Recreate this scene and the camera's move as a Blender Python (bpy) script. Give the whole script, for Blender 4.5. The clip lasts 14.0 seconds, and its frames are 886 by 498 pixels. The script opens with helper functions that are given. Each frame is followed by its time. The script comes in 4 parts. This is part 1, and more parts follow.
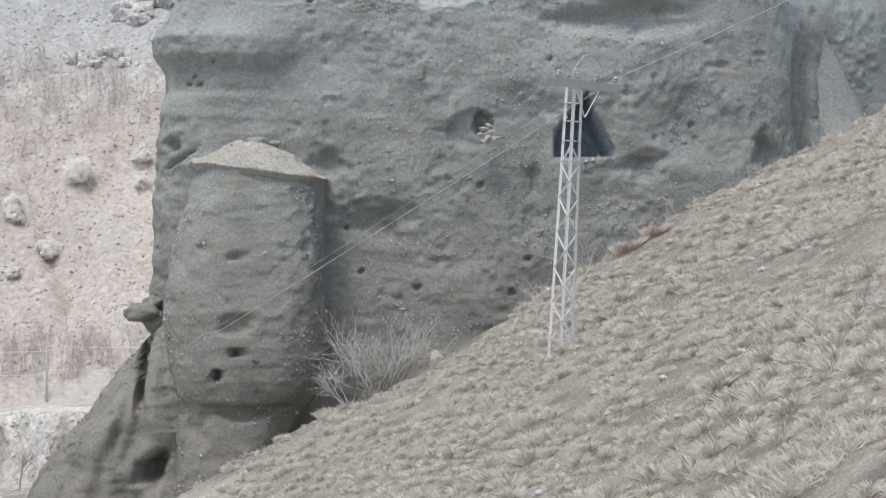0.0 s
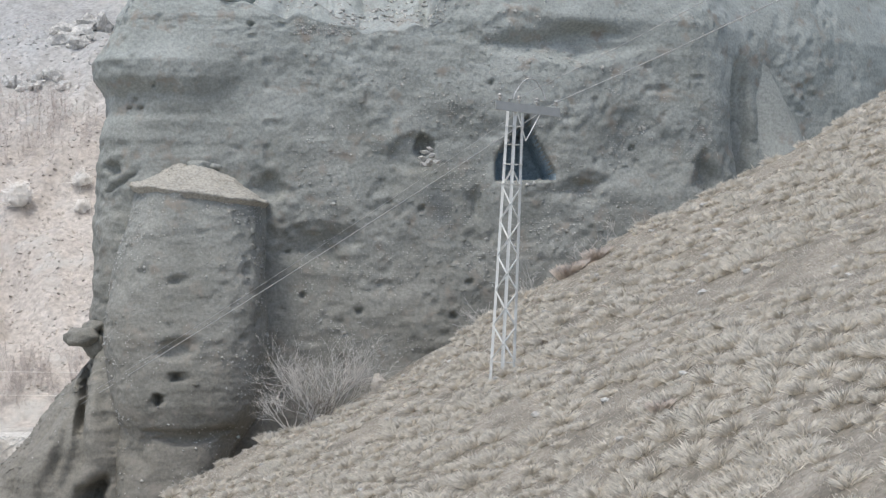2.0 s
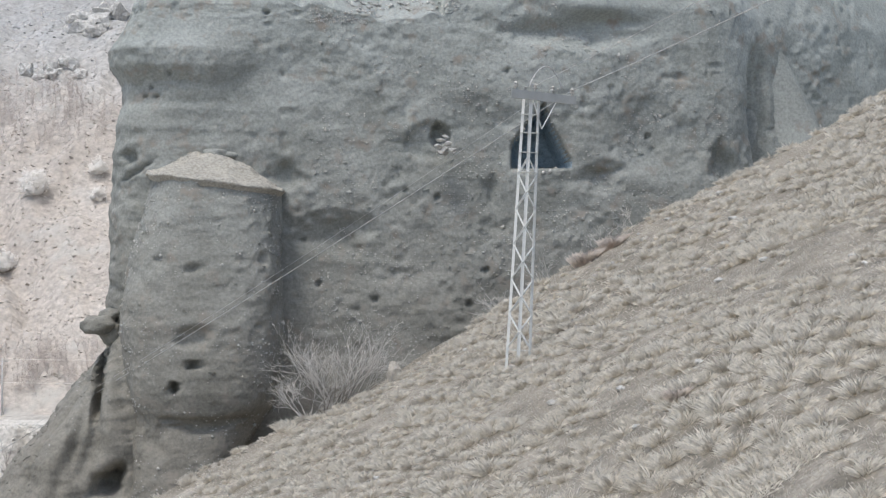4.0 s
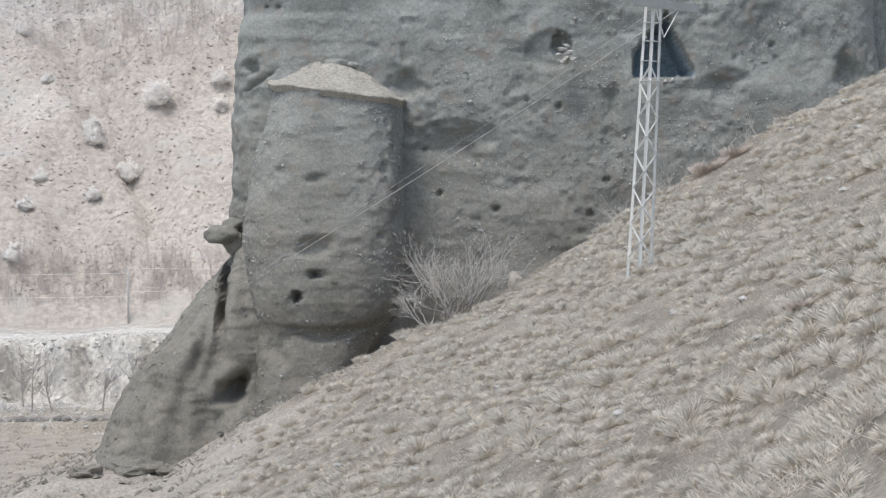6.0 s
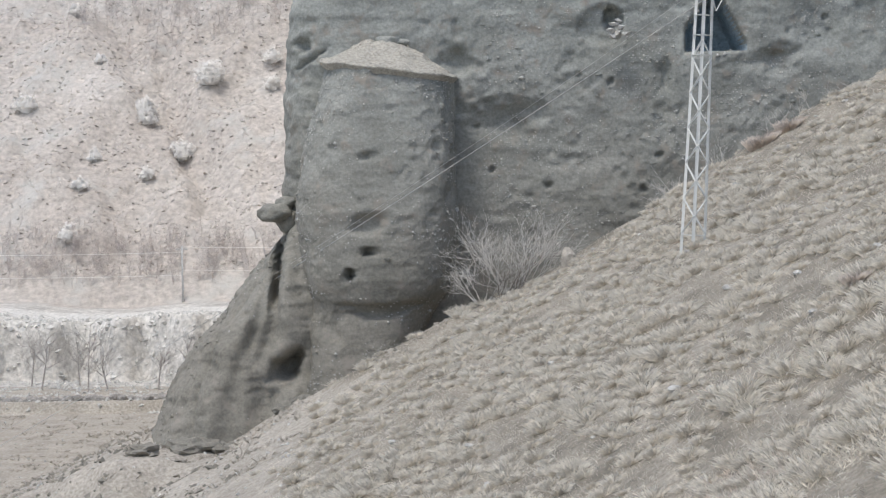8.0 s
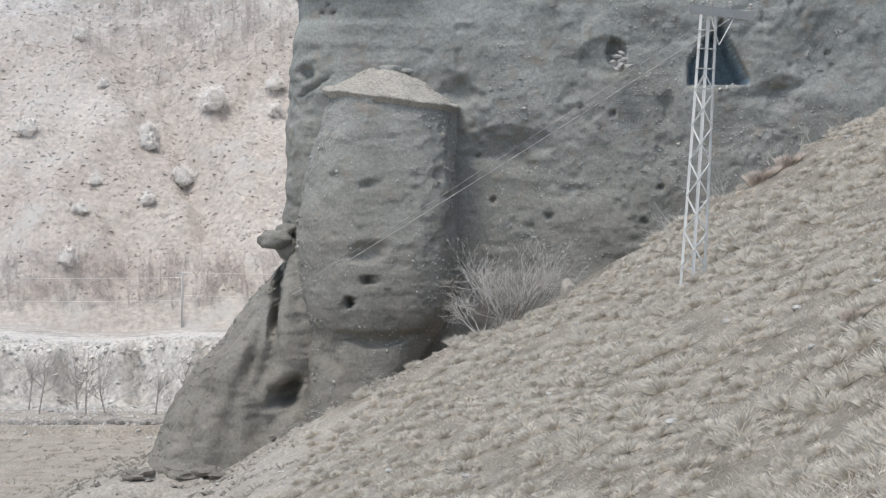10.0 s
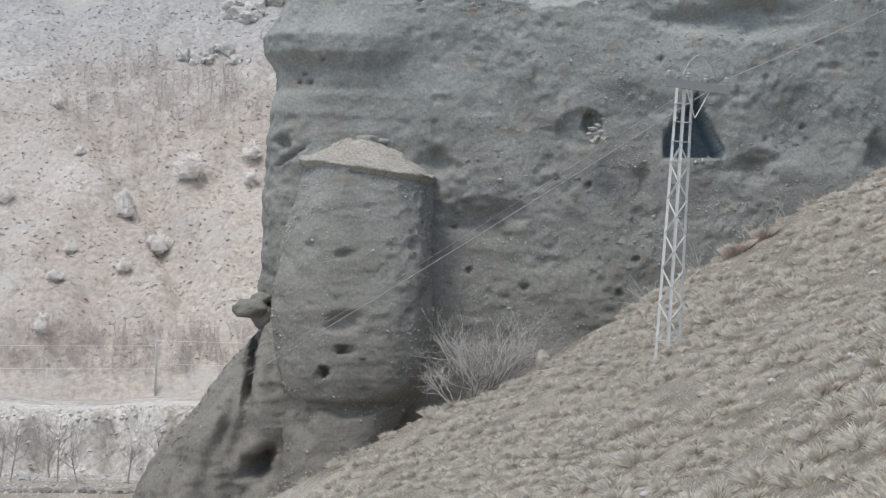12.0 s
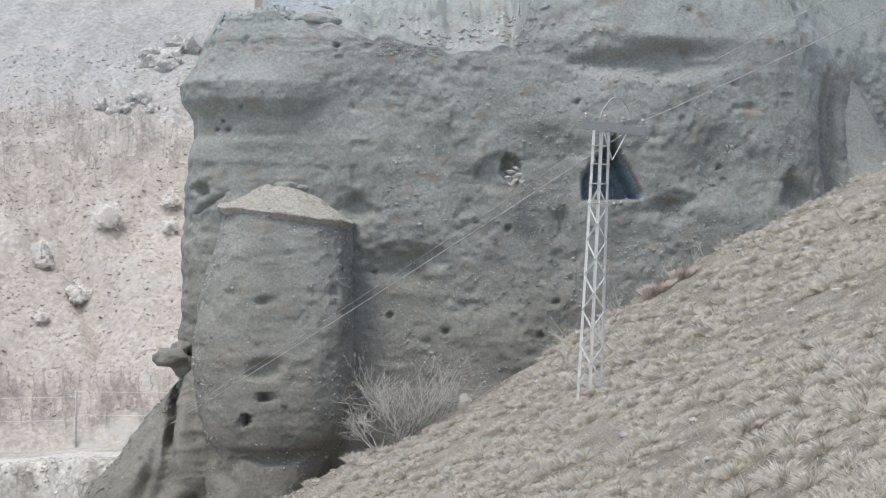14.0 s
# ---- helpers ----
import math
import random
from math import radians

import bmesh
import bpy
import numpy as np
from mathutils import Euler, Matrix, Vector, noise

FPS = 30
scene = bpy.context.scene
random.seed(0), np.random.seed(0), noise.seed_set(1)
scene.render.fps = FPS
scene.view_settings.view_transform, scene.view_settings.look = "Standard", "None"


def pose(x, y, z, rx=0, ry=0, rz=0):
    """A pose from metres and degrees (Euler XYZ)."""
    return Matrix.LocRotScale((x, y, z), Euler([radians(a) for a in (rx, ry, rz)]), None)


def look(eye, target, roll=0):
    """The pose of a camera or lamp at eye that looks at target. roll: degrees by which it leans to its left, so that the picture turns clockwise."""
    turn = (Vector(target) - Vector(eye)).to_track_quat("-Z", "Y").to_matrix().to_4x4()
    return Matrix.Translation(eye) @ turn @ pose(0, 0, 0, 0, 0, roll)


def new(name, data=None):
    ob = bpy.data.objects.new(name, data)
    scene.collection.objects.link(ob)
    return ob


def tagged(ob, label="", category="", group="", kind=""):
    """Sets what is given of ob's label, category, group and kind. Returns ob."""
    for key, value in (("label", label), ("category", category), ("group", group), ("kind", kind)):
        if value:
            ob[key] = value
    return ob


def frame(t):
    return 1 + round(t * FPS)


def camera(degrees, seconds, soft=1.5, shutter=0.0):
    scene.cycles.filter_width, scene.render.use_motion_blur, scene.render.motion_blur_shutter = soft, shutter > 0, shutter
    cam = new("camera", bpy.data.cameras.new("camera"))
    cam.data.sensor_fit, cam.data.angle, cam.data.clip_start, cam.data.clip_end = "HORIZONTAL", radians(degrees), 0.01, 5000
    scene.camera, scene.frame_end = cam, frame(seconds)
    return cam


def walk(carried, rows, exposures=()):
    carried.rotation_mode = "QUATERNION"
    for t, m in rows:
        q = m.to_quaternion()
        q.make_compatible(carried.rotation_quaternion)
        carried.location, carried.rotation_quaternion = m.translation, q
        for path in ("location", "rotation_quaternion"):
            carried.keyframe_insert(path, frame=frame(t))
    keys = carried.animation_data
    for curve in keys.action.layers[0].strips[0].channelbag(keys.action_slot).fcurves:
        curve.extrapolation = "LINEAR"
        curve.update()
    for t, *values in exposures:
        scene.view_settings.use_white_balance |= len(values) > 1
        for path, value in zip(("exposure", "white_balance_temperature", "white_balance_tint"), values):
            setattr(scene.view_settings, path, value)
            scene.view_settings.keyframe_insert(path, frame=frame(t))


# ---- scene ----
cam = camera(25.0, 14.0, soft=1.2)
# seconds, turn to the left, tilt up, roll: a hand-held long lens that only turns where it stands
ROWS = [
    (0.0, -0.000, -0.000, -0.000),
    (0.5, -0.480, 0.208, 0.011),
    (1.0, -0.734, 0.557, -0.063),
    (1.5, -1.155, 0.512, -0.177),
    (2.0, -1.678, 0.667, -0.137),
    (4.5, -0.787, 0.006, -0.113),
    (5.0, 0.419, -0.493, -0.049),
    (5.5, 1.715, -1.285, -0.064),
    (6.0, 2.251, -2.251, -0.189),
    (6.5, 2.839, -2.594, -0.279),
    (7.0, 3.079, -2.689, -0.527),
    (7.5, 3.467, -2.981, -0.742),
    (7.7, 3.697, -2.947, -0.853),
    (9.8, 3.826, -2.369, 0.230),
    (10.0, 3.768, -2.063, 0.157),
    (10.5, 3.436, -1.425, 0.460),
    (11.0, 3.837, -0.834, 0.454),
    (11.5, 3.527, -0.352, 0.673),
    (12.0, 3.080, -0.042, 0.661),
    (12.5, 2.481, 0.610, 0.406),
    (13.0, 1.563, 0.992, 0.094),
    (13.5, 1.320, 1.407, -0.337),
    (14.0, 0.802, 1.248, -0.300),
]
EYE = (0.0, 0.0, 0.0)
walk(cam, [(t, Matrix.Translation(EYE) @ pose(0, 0, 0, 0, 0, turn) @ pose(0, 0, 0, 90 + tilt) @ pose(0, 0, 0, 0, 0, roll))
           for t, turn, tilt, roll in ROWS],
     [(0.0, 0.25, 6560, 6.5), (9.8, 0.22, 6560, 6.5), (11.3, 0.14, 6560, 6.5), (11.9, 0.02, 6560, 6.5), (12.5, 0.02, 6560, 6.5), (12.9, 0.18, 6560, 6.5), (14.0, 0.24, 6560, 6.5)])

# ---- world and sun: a bright hazy sky ----
world = bpy.data.worlds.new("world")
scene.world = world
world.use_nodes = True
wn = world.node_tree.nodes
sky = wn.new("ShaderNodeTexSky")
sky.sky_type, sky.sun_disc = "NISHITA", False
sky.sun_elevation, sky.sun_rotation = radians(68), radians(215)
sky.air_density, sky.dust_density = 1.0, 3.0
world.node_tree.links.new(sky.outputs[0], wn["Background"].inputs[0])
wn["Background"].inputs[1].default_value = 0.15
sun = new("sun", bpy.data.lights.new("sun", "SUN"))
sun.data.energy, sun.data.angle, sun.data.color = 1.15, radians(12), (1.0, 0.975, 0.94)
sun.matrix_world = look((0, 0, 60), (math.sin(radians(35)) * 50, math.cos(radians(35)) * 50, 60 - 124))


# ---- small tools ----
def hashed(i, j, k, seed):
    n = (i * 374761393 + j * 668265263 + k * 2147483647 + seed * 1274126177) & 0xFFFFFFFF
    n = ((n ^ (n >> 13)) * 1274126177) & 0xFFFFFFFF
    n = ((n ^ (n >> 16)) * 2246822519) & 0xFFFFFFFF
    return ((n ^ (n >> 15)) & 0xFFFF) / 32767.5 - 1.0


def vnoise(x, y, z, seed=0):
    """Smooth noise from -1 to 1 at arrays of places."""
    x, y, z = np.broadcast_arrays(np.asarray(x, float), np.asarray(y, float), np.asarray(z, float))
    i, j, k = (np.floor(a).astype(np.int64) for a in (x, y, z))
    u, v, w = x - i, y - j, z - k
    u, v, w = (a * a * a * (a * (a * 6 - 15) + 10) for a in (u, v, w))
    total = 0
    for a in (0, 1):
        for b in (0, 1):
            for c in (0, 1):
                total = total + hashed(i + a, j + b, k + c, seed) * (u if a else 1 - u) * (v if b else 1 - v) * (w if c else 1 - w)
    return total


def fbm(x, y, z, octaves=4, seed=0, gain=0.5):
    total, amp = 0, 1.0
    for o in range(octaves):
        total = total + amp * vnoise(x, y, z, seed + 17 * o)
        x, y, z, amp = x * 2.03 + 5.1, y * 2.03 + 1.7, z * 2.03 + 9.3, amp * gain
    return total


def smooth(a, b, x):
    t = np.clip((x - a) / (b - a), 0, 1)
    return t * t * (3 - 2 * t)


def mesh_from(name, verts, faces, materials, smooth_faces=True, index=None):
    me = bpy.data.meshes.new(name)
    verts, faces = np.asarray(verts, np.float32), np.asarray(faces, np.int32)
    n = faces.shape[1]
    me.vertices.add(len(verts))
    me.vertices.foreach_set("co", verts.ravel())
    me.loops.add(faces.size)
    me.loops.foreach_set("vertex_index", faces.ravel())
    me.polygons.add(len(faces))
    me.polygons.foreach_set("loop_start", np.arange(0, faces.size, n, dtype=np.int32))
    me.polygons.foreach_set("use_smooth", np.full(len(faces), smooth_faces))
    for m in materials:
        me.materials.append(m)
    if index is not None:
        me.polygons.foreach_set("material_index", np.asarray(index, np.int32))
    me.update(calc_edges=True)
    me.validate()
    return me


def grid_faces(rows, cols, wrap=False):
    r, c = np.meshgrid(np.arange(rows - 1), np.arange(cols if wrap else cols - 1), indexing="ij")
    d = (c + 1) % cols
    return np.stack([r * cols + c, r * cols + d, (r + 1) * cols + d, (r + 1) * cols + c], -1).reshape(-1, 4)


def mesh_part(name, me, parent, label=""):
    ob = new(name, me)
    ob.parent = parent
    return tagged(ob, label)


def part(name, bm, material, parent, label="", smooth_faces=False):
    me = bpy.data.meshes.new(name)
    bm.to_mesh(me)
    bm.free()
    me.materials.append(material)
    if smooth_faces:
        me.polygons.foreach_set("use_smooth", np.full(len(me.polygons), True))
    return mesh_part(name, me, parent, label)


def empty(name, place, label, category, group="", kind=""):
    ob = new(name)
    ob.location = place
    bpy.context.view_layer.update()
    return tagged(ob, label, category, group, kind)


# ---- materials ----
def material(name, colours, scale=1.0, fine=18.0, rough=0.9, bump=0.4, layers=0.0, metal=0.0, bump_scale=0.05, stain=None, stain_at=0.58, haze_tint=None, speckle=0.55):
    """Colour from broad and fine noise (and level layers of rock), stains, grain and relief."""
    m = bpy.data.materials.new(name)
    m.use_nodes = True
    nt = m.node_tree
    n, link = nt.nodes, nt.links.new
    b = n["Principled BSDF"]
    b.inputs["Roughness"].default_value, b.inputs["Metallic"].default_value = rough, metal
    b.inputs["Specular IOR Level"].default_value = 0.25
    pos = n.new("ShaderNodeNewGeometry").outputs["Position"]

    def noise_at(s, detail, squash=1.0, seed=0.0):
        mp = n.new("ShaderNodeMapping")
        mp.inputs["Scale"].default_value = (s, s, s * squash)
        mp.inputs["Location"].default_value = (seed, seed * 0.7, seed * 0.3)
        link(pos, mp.inputs["Vector"])
        t = n.new("ShaderNodeTexNoise")
        t.inputs["Scale"].default_value, t.inputs["Detail"].default_value, t.inputs["Roughness"].default_value = 1.0, detail, 0.62
        link(mp.outputs[0], t.inputs["Vector"])
        return t.outputs["Fac"]

    def ramp(fac, cols, lo=0.3, hi=0.7):
        r = n.new("ShaderNodeValToRGB")
        link(fac, r.inputs[0])
        while len(r.color_ramp.elements) < len(cols):
            r.color_ramp.elements.new(0.5)
        for i, c in enumerate(cols):
            e = r.color_ramp.elements[i]
            e.position, e.color = lo + (hi - lo) * i / (len(cols) - 1), (*c, 1)
        return r.outputs[0]

    def mix(kind, fac, a, c):
        x = n.new("ShaderNodeMix")
        x.data_type, x.blend_type = "RGBA", kind
        if isinstance(fac, float):
            x.inputs[0].default_value = fac
        else:
            link(fac, x.inputs[0])
        link(a, x.inputs[6])
        link(c, x.inputs[7])
        return x.outputs[2]

    broad = ramp(noise_at(scale, 5), colours)
    grain = ramp(noise_at(fine, 6, seed=3.0), [(speckle, speckle, speckle), (1.72 - speckle,) * 3], 0.33, 0.67)
    colour = mix("MULTIPLY", 0.8, broad, grain)
    height = noise_at(fine * 0.6, 8, seed=7.0)
    if layers:
        band = noise_at(0.35, 6, layers, 11.0)
        colour = mix("MULTIPLY", 0.16, colour, ramp(band, [(0.66, 0.66, 0.66), (1.05, 1.05, 1.05), (0.78, 0.77, 0.74), (1.15, 1.15, 1.12)], 0.32, 0.68))
    if haze_tint:
        # haze put into the colour: a bluish tint that grows with height
        low, high, pale = haze_tint
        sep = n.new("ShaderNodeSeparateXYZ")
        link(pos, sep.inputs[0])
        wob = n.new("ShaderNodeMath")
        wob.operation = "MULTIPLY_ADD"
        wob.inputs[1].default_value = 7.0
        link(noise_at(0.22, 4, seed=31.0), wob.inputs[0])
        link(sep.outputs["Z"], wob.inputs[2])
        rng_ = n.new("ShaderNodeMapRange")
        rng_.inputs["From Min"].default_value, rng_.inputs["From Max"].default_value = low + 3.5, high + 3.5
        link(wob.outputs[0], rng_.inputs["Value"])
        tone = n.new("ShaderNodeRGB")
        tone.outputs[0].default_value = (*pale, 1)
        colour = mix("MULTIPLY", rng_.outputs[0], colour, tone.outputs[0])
    if stain:
        patch = n.new("ShaderNodeMapRange")
        patch.inputs["From Min"].default_value, patch.inputs["From Max"].default_value = stain_at, stain_at + 0.14
        link(noise_at(scale * 2.3, 6, seed=21.0), patch.inputs["Value"])
        tint = n.new("ShaderNodeRGB")
        tint.outputs[0].default_value = (*stain, 1)
        colour = mix("MIX", patch.outputs[0], colour, tint.outputs[0])
    link(colour, b.inputs["Base Color"])
    bp = n.new("ShaderNodeBump")
    bp.inputs["Strength"].default_value, bp.inputs["Distance"].default_value = bump, bump_scale
    link(height, bp.inputs["Height"])
    link(bp.outputs[0], b.inputs["Normal"])
    return m


# the rock's paler, bluer top is haze painted into its colour
ROCK = material("rock", [(0.225, 0.214, 0.186), (0.278, 0.264, 0.232), (0.33, 0.312, 0.276)], 0.4, 7.0, bump=0.9, layers=9.0, bump_scale=0.06, stain=(0.302, 0.276, 0.242), stain_at=0.56, haze_tint=(-8.0, 13.0, (1.47, 1.66, 1.83)), speckle=0.66)
# cave walls painted pale blue, so their shade looks lifted by haze
HAZED_CAVE = material("hazed_cave", [(0.33, 0.42, 0.48), (0.4, 0.48, 0.54)], 0.8, 6.0, bump=0.4, bump_scale=0.05)
CAP = material("cap_earth", [(0.42, 0.4, 0.355), (0.52, 0.495, 0.44)], 0.8, 8.0, bump=0.7, layers=6.0, bump_scale=0.06)
PEBBLE = material("pebble", [(0.42, 0.41, 0.39), (0.66, 0.65, 0.62)], 2.0, 12.0, bump=0.3)
PALE_STONE = material("pale_stone", [(0.5, 0.49, 0.47), (0.68, 0.67, 0.64)], 1.5, 8.0, bump=0.6)
EARTH = material("earth", [(0.36, 0.33, 0.285), (0.44, 0.405, 0.355), (0.52, 0.48, 0.425)], 0.5, 6.0, bump=0.8, bump_scale=0.08)
# far hill's paleness and bluer heights: distance haze mixed into the base colour
HAZED_SCREE = material("hazed_scree", [(0.51, 0.46, 0.42), (0.575, 0.528, 0.486), (0.655, 0.61, 0.57)], 0.06, 1.6, bump=0.9, bump_scale=0.3, stain=(0.54, 0.53, 0.505), stain_at=0.54, haze_tint=(14.0, 30.0, (0.84, 0.92, 1.0)), speckle=0.6)
CHALK = material("chalk_track", [(0.66, 0.64, 0.6), (0.8, 0.78, 0.75)], 0.6, 3.0, bump=0.8, bump_scale=0.15)
THATCH = material("thatch", [(0.19, 0.172, 0.143), (0.32, 0.291, 0.245), (0.46, 0.42, 0.362)], 0.7, 8.0, bump=0.9, bump_scale=0.08)
BANK = material("bank", [(0.44, 0.42, 0.385), (0.6, 0.575, 0.54), (0.74, 0.715, 0.675)], 0.35, 2.0, bump=1.0, bump_scale=0.3, stain=(0.76, 0.74, 0.7), stain_at=0.58)
# the high slope's light blue-grey has a hazy veil painted into it
UPPER = material("upper_slope", [(0.35, 0.39, 0.415), (0.43, 0.47, 0.495), (0.52, 0.55, 0.565)], 0.3, 4.0, bump=1.0, bump_scale=0.2)
STEEL = material("galvanised_steel", [(0.85, 0.86, 0.84), (0.92, 0.93, 0.91)], 1.5, 5.0, rough=0.5, bump=0.05, metal=0.0, speckle=0.82)
BEAM = material("beam_steel", [(0.46, 0.48, 0.48), (0.54, 0.56, 0.56)], 1.2, 4.0, rough=0.6, bump=0.05, speckle=0.8)
WIRE = material("wire", [(0.55, 0.55, 0.55), (0.65, 0.65, 0.65)], 1.0, 10.0, rough=0.5, bump=0.0)

# ---- ground: one sheet with the grassy hillside, the valley, the river bank, the far hill ----
def lay(x, y):
    """Height of the ground."""
    x, y = np.broadcast_arrays(np.asarray(x, float), np.asarray(y, float))
    slope = -10.86 + 0.56 * x + 0.072 * y
    slope = slope + 0.45 * fbm(x / 9, y / 9, 0, 3, 3) + 0.07 * fbm(x / 2.2, y / 2.2, 0, 3, 5)
    # the hill falls away behind its crest into the gully at the cliff's foot
    right = smooth(-15, -8, x)
    back = np.clip(y - 87.5 + 1.2 * vnoise(x / 6, 0, 0, 8), 0, 14)
    slope = slope - right * np.minimum(0.75 * back, 7.5)
    slope = slope - (1 - right) * 0.3 * np.clip(y - 103, 0, 60)
    near = -1.65 - 1.0 * np.clip(y - 3, 0, 40) - 0.5 * np.clip(np.abs(x) - 5, 0, 50)
    slope = np.maximum(slope, np.where(y < 16, near, -99))
    slope = 60 - np.log1p(np.exp(np.clip(60 - slope, -40, 80)))
    # a bare shelf at the foot of the buttress
    shelf = -13.75 - 0.45 * np.clip(-20.8 - x, 0, 60) - 0.75 * np.clip(87.6 - y + 0.8 * vnoise(x / 2, 0, 0, 12), 0, 40) - 0.5 * np.clip(y - 103, 0, 60)
    slope = np.maximum(slope, np.where(x < -10, shelf + 0.18 * fbm(x / 1.6, y / 1.6, 1, 4, 14), -99))
    floor = -20.6 + 0.45 * fbm(x / 6, y / 6, 2, 4, 9)
    low = np.maximum(slope, floor)
    low = low + np.where(x < -14, 0.85 * smooth(0, 0.5, y - 151 - 1.5 * vnoise(x / 6, 0, 0, 27)) * smooth(175, 160, y), 0)
    # river bank and far hill
    edge = 166 + 2.5 * fbm(x / 14, 0.3, 0, 3, 31)
    rise = smooth(0, 2.6, y - edge + 1.6 * fbm(x / 3, 0, 1, 3, 33)) * (5.5 + 0.5 * vnoise(x / 11, 0, 0, 35))
    rise = rise + smooth(0.3, 0.7, rise / 5.5) * smooth(0.98, 0.7, rise / 5.5) * (0.9 * fbm(x / 3, y / 3, 3, 4, 37) - 0.9 * np.exp(-((x + 33.5) / 2.6) ** 2))
    bank = np.where(y > 140, np.maximum(low, floor) + rise, low)
    far = np.clip(y - 190 - 4 * vnoise(x / 25, 0, 0, 41), 0, 1e9)
    gully = np.exp(-((x + 40.5 + 0.305 * (y - 207.6) + 1.2 * vnoise(y / 6, 0, 0, 47)) / 1.3) ** 2) * smooth(197, 203, y) * smooth(236, 226, y)
    relief = -1.7 * gully + np.minimum(far / 12, 1) * (0.42 * fbm(x / 1.8, y / 1.8, 0, 3, 49) + 3.2 * fbm(x / 26 + y / 60, y / 70, 0, 4, 43) + 1.0 * fbm(x / 5, y / 9, 0, 4, 45))
    hill = -14.2 + 0.68 * np.minimum(far, 330) + 0.12 * np.clip(far - 330, 0, 2000) + relief
    low = np.where(y > 140, np.where(far > 0, np.maximum(bank, hill), bank), low)
    # high ground behind the cliff, steep on its valley side, and the gully wall beside it
    upper = 11.6 + (0.5 + 0.3 * smooth(6, 14, x)) * (y - 101) + 0.25 * fbm(x / 1.8, y / 1.8, 4, 4, 53) + 0.9 * fbm(x / 12, y / 12, 4, 4, 51)
    upper = upper - 14.0 * np.clip(-11.0 - 0.09 * np.clip(y - 105, 0, 60) - x, 0, 60) - 2.2 * np.clip(x - 18.5, 0, 5.5)
    upper = np.minimum(upper, 90 + 0.05 * y)
    return np.where(y > 102.5, np.maximum(low, upper), low)


def spaced(*spans):
    return np.unique(np.concatenate([np.arange(a, b, s) for a, b, s in spans]))


gx = spaced((-2400, -400, 200), (-400, -120, 20), (-120, -70, 2.5), (-70, 40, 0.55), (40, 120, 4), (120, 2401, 120))
gy = spaced((-600, -60, 60), (-60, 28, 2), (28, 96, 0.4), (96, 146, 0.6), (146, 154, 0.25), (154, 160, 0.6), (160, 174, 0.35), (174, 300, 0.6), (300, 420, 6), (420, 3000, 120))
GX, GY = np.meshgrid(gx, gy)
GZ = lay(GX, GY)


def ground_at(x, y):
    """Height of the ground sheet itself, between its corners."""
    x, y = np.asarray(x, float), np.asarray(y, float)
    i, j = np.clip(np.searchsorted(gx, x) - 1, 0, len(gx) - 2), np.clip(np.searchsorted(gy, y) - 1, 0, len(gy) - 2)
    u, v = (x - gx[i]) / (gx[i + 1] - gx[i]), (y - gy[j]) / (gy[j + 1] - gy[j])
    return (GZ[j, i] * (1 - u) + GZ[j, i + 1] * u) * (1 - v) + (GZ[j + 1, i] * (1 - u) + GZ[j + 1, i + 1] * u) * v


fx, fy = GX[:-1, :-1].ravel(), GY[:-1, :-1].ravel()
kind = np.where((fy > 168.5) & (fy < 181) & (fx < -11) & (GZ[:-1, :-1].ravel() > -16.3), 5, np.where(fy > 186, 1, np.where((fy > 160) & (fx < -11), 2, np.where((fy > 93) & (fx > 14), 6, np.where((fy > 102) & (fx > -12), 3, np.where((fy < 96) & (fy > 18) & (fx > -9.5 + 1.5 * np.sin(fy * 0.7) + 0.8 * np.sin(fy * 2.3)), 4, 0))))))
tagged(new("ground", mesh_from("ground", np.stack([GX, GY, GZ], -1).reshape(-1, 3), grid_faces(len(gy), len(gx)), [EARTH, HAZED_SCREE, BANK, UPPER, THATCH, CHALK, ROCK], True, kind)),
       "pale dry earth hillside falling to a valley, with a bare far hill", "ground", kind="structure")


# ---- the cliff ----
def roughness_of(x, y, z, seed=0):
    """How far eroded layered rock stands out, in metres."""
    warp = 0.25 * vnoise(x / 4, y / 4, z / 3, seed + 60)
    strata = vnoise(x / 6, y / 6, (z + warp) * 1.9, seed + 61) * 0.016 + vnoise(x / 3, y / 3, (z + warp) * 5.0, seed + 62) * 0.012
    d = 0.17 * fbm(x / 3.2, y / 3.2, z / 2.9, 3, seed + 63) + strata
    d = d + 0.026 * fbm(x / 0.5, y / 0.5, z / 0.45, 3, seed + 64, 0.85)
    crumble = smooth(-0.1, 0.6, fbm(x / 2.2, y / 2.2, z / 1.8, 3, seed + 67))
    d = d + 0.085 * crumble * (vnoise(x / 0.34, y / 0.34, z / 0.3, seed + 68) + 0.5 * vnoise(x / 0.8, y / 0.8, z / 0.7, seed + 69))
    pits = vnoise(x / 0.7, y / 0.7, z / 0.6, seed + 66)
    return d - 0.12 * smooth(0.7, 0.9, pits)


def hollow(x, z, cx, cz, rx, rz, depth, edge=0.5, skew=0.0):
    """A hollow in a face: an uneven oval that goes in by depth."""
    zz = z - cz - skew * (x - cx)
    r = np.hypot((x - cx) / rx, zz / rz) + 0.3 * fbm(x / (0.7 * rx), z / (0.7 * rz), cx, 3, 71)
    return depth * (1 - smooth(1 - edge, 1 + 0.15, r))


def chaikin(points, times=3):
    p = np.asarray(points, float)
    for _ in range(times):
        q = np.empty((2 * len(p), 2))
        q[0], q[-1] = p[0], p[-1]
        q[1:-1:2], q[2:-1:2] = 0.75 * p[:-1] + 0.25 * p[1:], 0.25 * p[:-1] + 0.75 * p[1:]
        p = q
    return p


